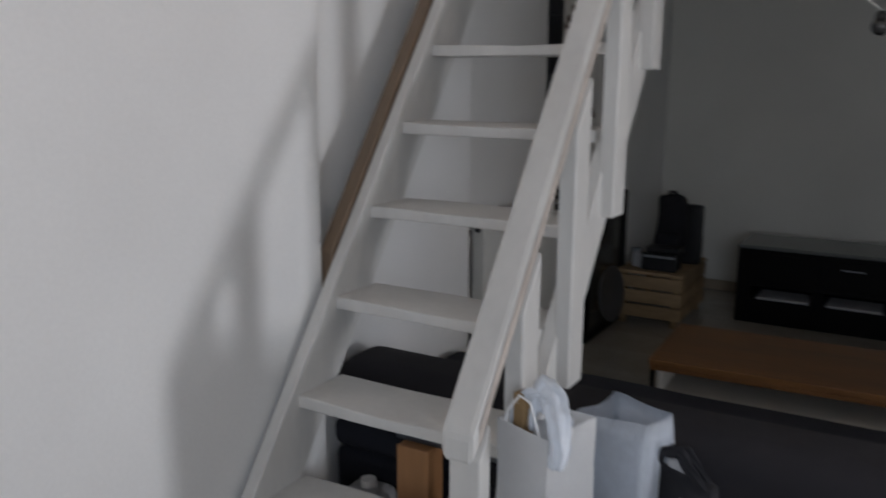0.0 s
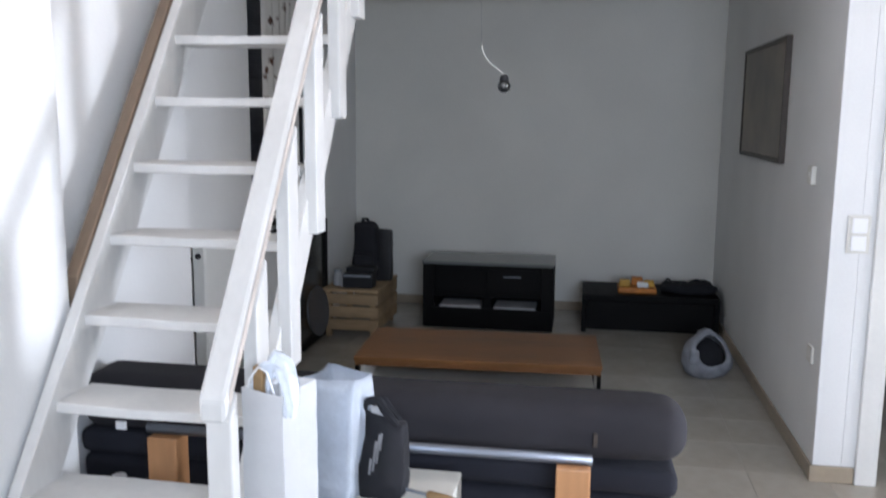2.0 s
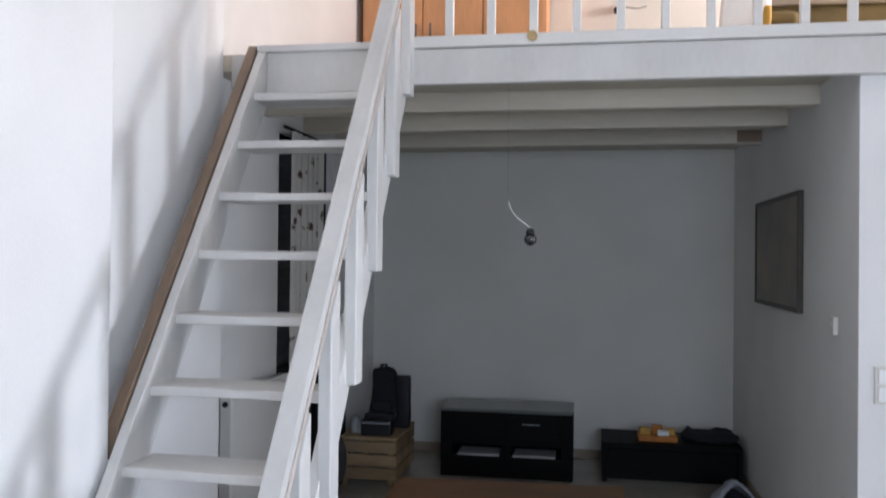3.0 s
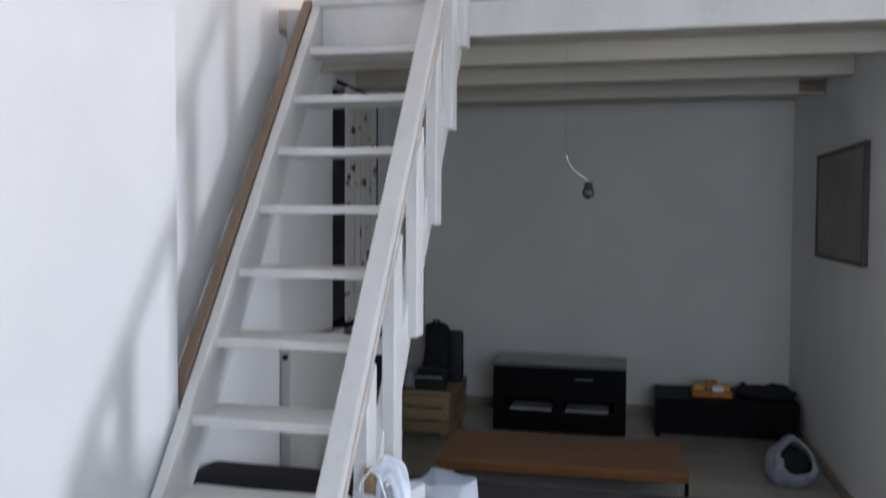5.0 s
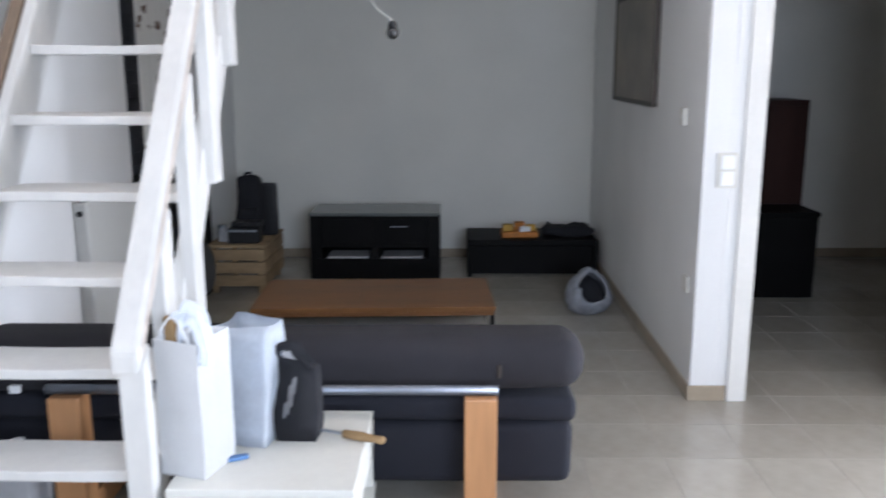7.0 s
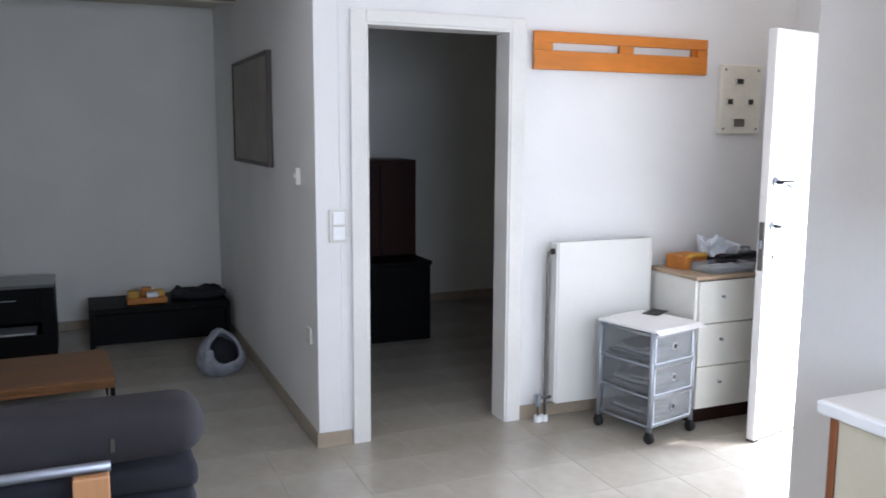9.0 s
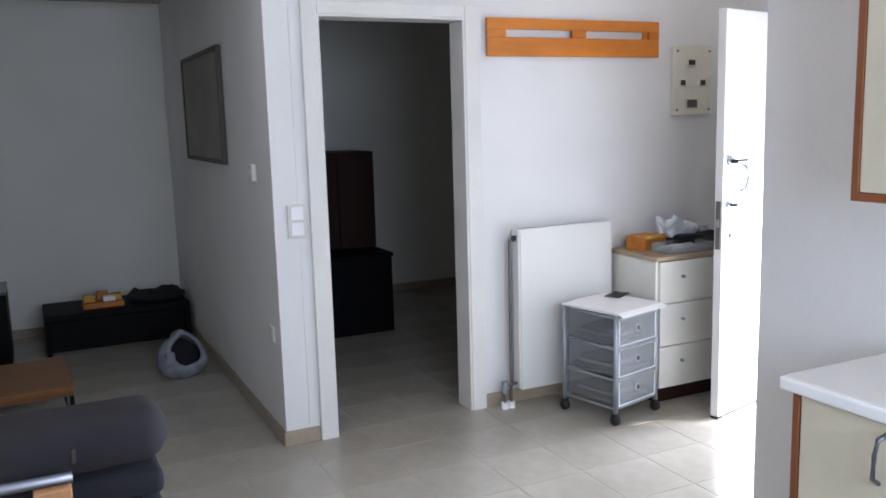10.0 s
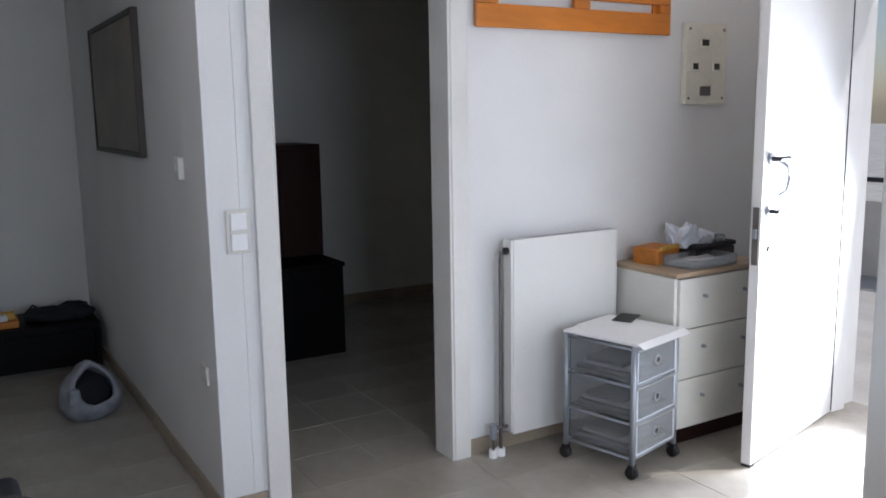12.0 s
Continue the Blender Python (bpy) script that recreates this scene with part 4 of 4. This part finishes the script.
for z0, h in ((0.096, 0.132), (0.246, 0.138), (0.406, 0.138)):
    bm = boxes(((0.014, CD - 0.012, z0), (CW - 0.014, CD - 0.007, z0 + h)), ((0.014, -0.001, z0), (0.019, CD - 0.012, z0 + h)),
               ((CW - 0.019, -0.001, z0), (CW - 0.014, CD - 0.012, z0 + h)), ((0.019, -0.001, z0), (CW - 0.019, CD - 0.012, z0 + 0.005)), bevel=0.001)
    dr = part("drawer", bm, M["drawer_plastic"], cart, "frosted plastic drawer")
    part("drawer_front", boxes(((0.014, -0.006, z0), (CW - 0.014, -0.0015, z0 + h)), bevel=0.001), M["drawer_front"], dr, "paler frosted front")
    part("drawer_rim", boxes(((0.010, -0.016, z0 + h), (CW - 0.010, -0.001, z0 + h + 0.007)), bevel=0.002), M["bag_grey"], dr)
    for x in (0.014, CW - 0.022):
        part("front_edge", boxes(((x, -0.0105, z0 + 0.008), (x + 0.008, -0.0065, z0 + h - 0.004)), bevel=0.001), M["plastic_bag"], dr, "pale front edge")
    part("front_edge", boxes(((0.014, -0.0105, z0), (CW - 0.014, -0.0065, z0 + 0.007)), bevel=0.001), M["plastic_bag"], dr, "pale front edge")
    bm = lathe([(0.013, -0.004), (0.022, -0.004), (0.022, 0.003), (0.013, 0.003)], 18)
    bmesh.ops.transform(bm, matrix=pose(CW / 2, -0.011, z0 + h * 0.56, 90, 0, 0), verts=bm.verts)
    part("ring_pull", bm, M["bag_grey"], dr, "", True)
    part("pull_centre", rods(((CW / 2, -0.0152, z0 + h * 0.56), (CW / 2, -0.0065, z0 + h * 0.56), 0.0125)), M["black_plastic"], dr)
    for q, (x0, x1, m) in enumerate(((0.03, 0.05, "folded_grey"), (0.05, 0.09, "bag_grey"), (0.04, 0.13, "folded_grey"))):
        lo = z0 + 0.0055 + 0.021 * q
        part("folded_layer", crumple(cushion((x0, 0.02 + 0.03 * q, lo), (CW - x1 * 0.7, CD - 0.03 - 0.02 * q, lo + 0.0205), 0.008, 2), 0.005, 8, z0 * 9 + q), M[m], dr, "", True)
part("top_panel", boxes(((-0.012, -0.02, 0.5725), (CW + 0.012, CD + 0.012, 0.583)), bevel=0.003), M["paper"], cart, "white top board")
sheet = thing("paper_sheet", (1.688, -0.37, 0.5835), "white paper sheet with a dark printed patch on the cart", "paper", "", 13.6)
bm = extrude_poly([(-0.205, -0.222), (0.160, -0.222), (0.160, 0.19), (-0.10, 0.19), (-0.205, 0.03)], 0.0, 0.002, "z")
bmesh.ops.bisect_plane(bm, geom=list(bm.verts) + list(bm.edges) + list(bm.faces), plane_co=(0, -0.19, 0), plane_no=(0, 1, 0))
for v in bm.verts:
    if v.co.y < -0.2:
        v.co.z -= 0.016
part("sheet", bm, M["paper"], sheet)
card = thing("dark_card", (1.798, -0.255, 0.589), "small dark printed card on the paper sheet", "card", "", 30)
part("card", boxes(((-0.075, -0.045, 0.0), (0.075, 0.045, 0.003)), bevel=0.0005), M["black_plastic"], card)

# chest of drawers
ch = thing("chest_of_drawers", (1.905, -0.44, 0), "white chest of three drawers with oak edges", "chest of drawers")
part("body", boxes(((0.0, 0.0, 0.085), (0.018, 0.40, 0.785)), ((0.582, 0.0, 0.085), (0.60, 0.40, 0.785)), ((0.018, 0.02, 0.085), (0.582, 0.40, 0.10)), ((0.018, 0.38, 0.10), (0.582, 0.40, 0.785)), bevel=0.002), M["chest_white"], ch)
part("top", boxes(((-0.004, -0.012, 0.786), (0.604, 0.40, 0.808)), bevel=0.003), M["chest_wood"], ch, "light oak top edge")
part("plinth", boxes(((0.03, 0.03, 0.0), (0.57, 0.39, 0.0845)), bevel=0.002), M["dark_brown"], ch, "dark recessed plinth")
for k in range(3):
    z = 0.092 + 0.231 * k
    d = part("drawer", boxes(((0.020, -0.016, z), (0.580, 0.019, z + 0.226)), bevel=0.003), M["chest_white"], ch)
    part("knob", rods(((0.17, -0.034, z + 0.14), (0.17, -0.0165, z + 0.14), 0.008)), M["steel_grey"], d)
    part("knob", rods(((0.43, -0.034, z + 0.14), (0.43, -0.0165, z + 0.14), 0.008)), M["steel_grey"], d)

ob = thing("orange_box", (2.06, -0.17, 0.808), "small open orange cardboard box on the chest", "box", "", 12)
part("box", crumple(grid_cut(boxes(((-0.09, -0.07, 0), (0.09, 0.07, 0.078)), bevel=0.006), 1), 0.006, 14, 2), M["orange"], ob)
part("lid_flap", crumple(boxes(((-0.085, -0.088, 0.070), (0.06, -0.0705, 0.088)), bevel=0.003), 0.004, 20), M["yellow"], ob)
part("carton_end", boxes(((0.0905, -0.05, 0.004), (0.13, 0.06, 0.066)), bevel=0.004), M["kraft"], ob, "brown cardboard end")
tr = thing("grey_tray", (2.17, -0.345, 0.808), "shallow translucent grey tray on the chest", "tray")
part("tray", boxes(((-0.15, -0.08, 0), (0.15, 0.09, 0.008)), ((-0.15, -0.08, 0.008), (-0.144, 0.09, 0.05)), ((0.144, -0.08, 0.008), (0.15, 0.09, 0.05)), ((-0.144, -0.08, 0.008), (0.144, -0.074, 0.05)), ((-0.144, 0.084, 0.008), (0.144, 0.09, 0.05)), bevel=0.001), M["drawer_front"], tr)
part("folded_papers", crumple(grid_cut(boxes(((-0.13, -0.06, 0.0085), (0.12, 0.07, 0.03)), bevel=0.004), 3), 0.010, 18), M["bag_grey"], tr)
dk = thing("black_case", (2.37, -0.21, 0.830), "flat black case lying on the chest", "case", "", 8)
part("case", boxes(((-0.19, -0.06, -0.022), (0.14, 0.09, 0.030)), bevel=0.012), M["black_plastic"], dk)
part("case_lid", crumple(grid_cut(boxes(((-0.17, -0.065, 0.0305), (0.14, 0.08, 0.052)), bevel=0.008), 2), 0.008, 14, 5), M["black_cloth"], dk)
pb = thing("crumpled_bag", (2.28, -0.18, 0.868), "crumpled clear and white plastic bag on the chest", "plastic bag")
bm = grid_cut(box(bmesh.new(), (-0.12, -0.06, 0), (0.10, 0.07, 0.075), 0.02, 2), 4)
for v in bm.verts:
    v.co += Vector(noise.noise_vector(v.co * 16 + Vector((7, 0, 3)))) * 0.045 + Vector(noise.noise_vector(v.co * 45)) * 0.012
    v.co.z = max(0.0, v.co.z * (1.25 if v.co.x < 0 else 0.9))
part("bag", bm, M["plastic_bag"], pb)
bm = grid_cut(box(bmesh.new(), (0.0, -0.07, 0), (0.16, 0.05, 0.05), 0.015, 2), 3)
for v in bm.verts:
    v.co += Vector(noise.noise_vector(v.co * 18 + Vector((1, 5, 3)))) * 0.035
    v.co.z = max(0.0, v.co.z)
part("bag_end", bm, M["drawer_front"], pb, "clear crumpled end")

# coat rack and meter board
rk = thing("coat_rack", (1.70, -0.001, 1.87), "orange varnished pine wall coat rack", "coat rack")
part("lower_board", boxes(((-0.555, -0.035, 0.0), (0.555, -0.012, 0.098)), bevel=0.005), M["rack"], rk)
part("upper_board", boxes(((-0.555, -0.035, 0.137), (0.555, -0.012, 0.195)), bevel=0.005), M["rack"], rk)
for x, w in ((-0.555, 0.11), (-0.035, 0.09), (0.485, 0.07)):
    part("spacer", boxes(((x, -0.034, 0.0985), (x + w, -0.0125, 0.1365)), bevel=0.002), M["rack"], rk)
for x in (-0.52, 0.46):
    part("wall_block", boxes(((x, -0.0115, 0.02), (x + 0.06, 0.0, 0.175)), bevel=0.001), M["rack"], rk)
mb = thing("meter_board", (2.512, -0.001, 1.543), "cream electricity meter board with small dark dials", "meter board")
part("board", boxes(((-0.145, -0.03, 0), (0.145, 0.0, 0.395)), bevel=0.006), M["meter_plate"], mb)
for x, z, w, h in ((-0.02, 0.30, 0.032, 0.022), (-0.085, 0.185, 0.026, 0.022), (0.065, 0.185, 0.026, 0.022), (-0.015, 0.065, 0.046, 0.030)):
    d = part("dial_frame", boxes(((x - w, -0.04, z - h), (x + w, -0.0305, z + h)), bevel=0.003), M["meter_plate"], mb)
    part("dial", boxes(((x - w + 0.008, -0.043, z - h + 0.007), (x + w - 0.008, -0.0405, z + h - 0.007)), bevel=0.001), M["pipe"] if z < 0.1 else M["meter_dark"], d)
for x in (-0.12, 0.12):
    for z in (0.03, 0.365):
        part("screw", rods(((x, -0.034, z), (x, -0.0305, z), 0.007)), M["pipe"], mb)

# ---- kitchen ----
kb = thing("kitchen_base_cabinet", (0.75, -2.375, 0), "cream kitchen base cabinet with red-brown trim", "kitchen cabinet")
part("body", boxes(((0.0, -2.2, 0.10), (0.508, 0.0, 0.833)), bevel=0.002), M["kitchen_cream"], kb)
part("plinth", boxes(((0.05, -2.2, 0.0), (0.508, -0.01, 0.0995)), bevel=0.002), M["dark_brown"], kb)
part("corner_trim", boxes(((-0.022, -0.022, 0.10), (-0.001, 0.0, 0.833)), bevel=0.003), M["kitchen_trim"], kb, "red-brown edge strip")
for k in range(4):
    y1 = -0.026 - 0.54 * k
    d = part("door", boxes(((-0.02, y1 - 0.53, 0.11), (-0.001, y1, 0.83)), bevel=0.003), M["kitchen_cream"], kb)
    part("handle", tube([(-0.021, y1 - 0.23, 0.68), (-0.05, y1 - 0.235, 0.70), (-0.055, y1 - 0.24, 0.76), (-0.05, y1 - 0.245, 0.80), (-0.021, y1 - 0.25, 0.81)], 0.006), M["chrome"], d, "", True)
wt = thing("worktop", (0.75, -2.375, 0.834), "white speckled kitchen worktop", "worktop")
part("slab", boxes(((-0.02, -2.2, 0.0), (0.508, 0.035, 0.036)), bevel=0.004), M["worktop"], wt)
part("front_edge", boxes(((-0.036, -2.2, 0.0), (-0.0205, 0.035, 0.0355)), bevel=0.007), M["paper"], wt, "rounded white front edge")
part("upstand", boxes(((0.496, -2.2, 0.0365), (0.508, 0.033, 0.062)), bevel=0.003), M["worktop"], wt)
ku = thing("kitchen_wall_cabinet", (0.931, -2.360, 1.318), "cream kitchen wall cabinet with red-brown trim", "kitchen cabinet")
part("body", boxes(((0.022, -2.1, 0.001), (0.327, -0.001, 0.75)), bevel=0.002), M["kitchen_cream"], ku)
part("edge_trim", boxes(((0.0, -0.022, 0.0), (0.0215, 0.0, 0.75)), bevel=0.002), M["kitchen_trim"], ku, "red-brown edge strip")
part("bottom_trim", boxes(((0.0, -2.1, 0.0), (0.0215, -0.0225, 0.022)), bevel=0.002), M["kitchen_trim"], ku, "red-brown edge strip")
for k in range(4):
    part("door", boxes(((0.003, -0.545 - 0.52 * k, 0.0235), (0.0215, -0.0235 - 0.52 * k, 0.745)), bevel=0.003), M["kitchen_cream"], ku)

# ---- loft ----
wd = thing("wardrobe", (-2.16, 2.78, MZ), "orange maple wardrobe with slim handles on the loft", "wardrobe")
part("body", boxes(((-0.72, -0.26, 0.0), (0.70, 0.33, 1.95)), bevel=0.003), M["wardrobe"], wd)
for k in range(3):
    x = -0.70 + 0.465 * k
    d = part("door", boxes(((x, -0.282, 0.30 if k == 2 else 0.03), (x + 0.455, -0.261, 1.93)), bevel=0.003), M["wardrobe"], wd)
    part("handle", boxes(((x + (0.40 if k == 0 else 0.05), -0.305, 0.62), (x + (0.412 if k == 0 else 0.062), -0.283, 0.82)), bevel=0.003), M["pipe"], d)
part("drawer", boxes(((0.23, -0.282, 0.03), (0.685, -0.261, 0.29)), bevel=0.003), M["wardrobe"], wd)
cs = thing("loft_couch", (0.75, 1.75, MZ), "olive-brown couch on the loft", "couch")
part("base", cushion((-0.9, -0.4, 0.0), (0.9, 0.4, 0.42), 0.05, 3), M["olive"], cs, "", True)
part("backrest", cushion((-0.9, 0.15, 0.421), (0.9, 0.4, 0.80), 0.08, 4), M["olive"], cs, "", True)
part("armrest", cushion((-0.9, -0.4, 0.421), (-0.68, 0.14, 0.50), 0.035, 4), M["olive"], cs, "", True)
pl = thing("white_pillow", (-0.21, 1.50, MZ), "white pillow standing against the couch", "pillow")
part("pillow", soft_bag(0.30, 0.2, 0.70, 3.0, 0.03), M["paper"], pl, "", True)

cov = thing("folded_blanket", (-0.12, 1.36, MZ), "orange and cream blanket folded beside the pillow", "blanket")
part("blanket", crumple(cushion((-0.022, -0.05, 0.0), (0.022, 0.05, 0.52), 0.018, 3, 0.008, 5), 0.01, 8), M["yellow"], cov, "", True)
thr = thing("couch_throw", (0.95, 1.98, MZ + 0.802), "beige throw over the back of the couch", "throw")
part("cloth", cushion((-1.0, -0.14, 0.0), (0.7, 0.14, 0.035), 0.015, 3, 0.006, 4), M["skirting"], thr, "", True)
part("drape", cushion((-1.0, -0.115, -0.13), (0.7, -0.09, 0.0), 0.010, 2, 0.006, 6), M["skirting"], thr, "", True)
wl = thing("wall_bracket", (-0.93, YF - 0.031, 3.62), "small dark wall lamp bracket with a thin wire on the loft", "wall lamp")
part("bracket", rods(((0, 0, 0), (0, -0.07, 0), 0.02)), M["black_plastic"], wl)
part("wire", tube([(0, -0.06, 0), (0.08, -0.07, 0.015), (0.17, -0.07, 0.0), (0.24, -0.06, 0.02)], 0.005), M["pipe"], wl, "", True)
part("shade", lathe([(0.03, 0.0), (0.045, 0.05), (0.04, 0.052), (0.026, 0.004)], 16), M["paper"], wl)

# ---- dark side room ----
dc = thing("tall_cabinet", (1.075, 2.42, 0), "dark mahogany tall cabinet in the unlit side room", "cabinet")
part("body", boxes(((-0.30, -0.2, 0.0), (0.30, 0.25, 1.33)), bevel=0.006), M["dark_brown"], dc)
part("door", boxes(((-0.28, -0.218, 0.08), (-0.003, -0.201, 1.29)), bevel=0.003), M["dark_brown"], dc)
part("door", boxes(((0.003, -0.218, 0.08), (0.28, -0.201, 1.29)), bevel=0.003), M["dark_brown"], dc)
dd = thing("low_chest", (1.205, 2.06, 0), "low black chest in the unlit side room", "chest")
part("body", boxes(((-0.36, -0.22, 0.0), (0.14, 0.2, 0.565)), bevel=0.006), M["black_wood"], dd)
part("lid", boxes(((-0.37, -0.23, 0.566), (0.15, 0.205, 0.595)), bevel=0.006), M["black_wood"], dd)

# ---- outside ----
fence = thing("garden_wall", (7.0, -1.5, -0.142), "low pale garden wall outside with a dark rail", "garden wall")
part("wall", boxes(((0, -8, 0), (0.2, 8, 0.75)), bevel=0.01), M["concrete"], fence)
part("rail", rods(((0.1, -8, 0.95), (0.1, 8, 0.95), 0.025)), M["black_plastic"], fence)
for k in range(9):
    part("rail_post", rods(((0.1, -7.9 + 1.97 * k, 0.75), (0.1, -7.9 + 1.97 * k, 0.95), 0.02)), M["black_plastic"], fence)
shrub = thing("shrub", (6.2, -1.1, -0.142), "yellow-green garden shrub outside the door", "shrub")
bm = bmesh.new()
rng = random.Random(5)
for k in range(420):
    u = Vector((rng.gauss(0, 1), rng.gauss(0, 1), rng.gauss(0, 1))).normalized() * 0.42 * rng.random() ** 0.4
    c = Vector((u.x, u.y, 0.5 + u.z))
    a = Vector((rng.gauss(0, 1), rng.gauss(0, 1), rng.gauss(0, 1))).normalized() * 0.06
    b = a.orthogonal().normalized() * 0.025
    bm.faces.new([bm.verts.new(c - a), bm.verts.new(c + b), bm.verts.new(c + a), bm.verts.new(c - b)])
part("crown", bm, M["leaf"], shrub)
part("stem", rods(((0, 0, 0), (0.02, 0, 0.45), 0.02)), M["kraft"], shrub)

# ---- floor tiles ----
TILE, X0, Y0 = 0.335, -0.60, -0.62
tile_mesh = None
rest = bmesh.new()
count = 0
for i in range(-8, 12):
    for j in range(-15, 12):
        x, y = X0 + TILE * i, Y0 + TILE * j
        if x + TILE > XE + 0.02 or x < XL - 0.1 or y < YB - 0.05 or y + TILE > YF + 0.02:
            continue
        if x + TILE > XK + 0.2 and y + TILE < YS - 0.1:
            continue
        near = -2.1 < y < 1.9 and x < 2.2 and count < 300
        if near:
            if tile_mesh is None:
                ob = mesh_object("tile", box(bmesh.new(), (0.001, 0.001, -0.008), (TILE - 0.001, TILE - 0.001, 0.0), 0.0008, 1), M["tile"])
                tile_mesh = ob.data
            else:
                ob = new("tile", tile_mesh)
            ob.parent = floor
            ob.location = (x, y, 0)
            count += 1
        else:
            box(rest, (x + 0.0015, y + 0.0015, -0.008), (x + TILE - 0.0015, y + TILE - 0.0015, 0.0))
ob = mesh_object("tile_field", rest, M["tile"])
ob.parent = floor
tagged(ob, "beige marble floor tiles", "", "", "stuff")
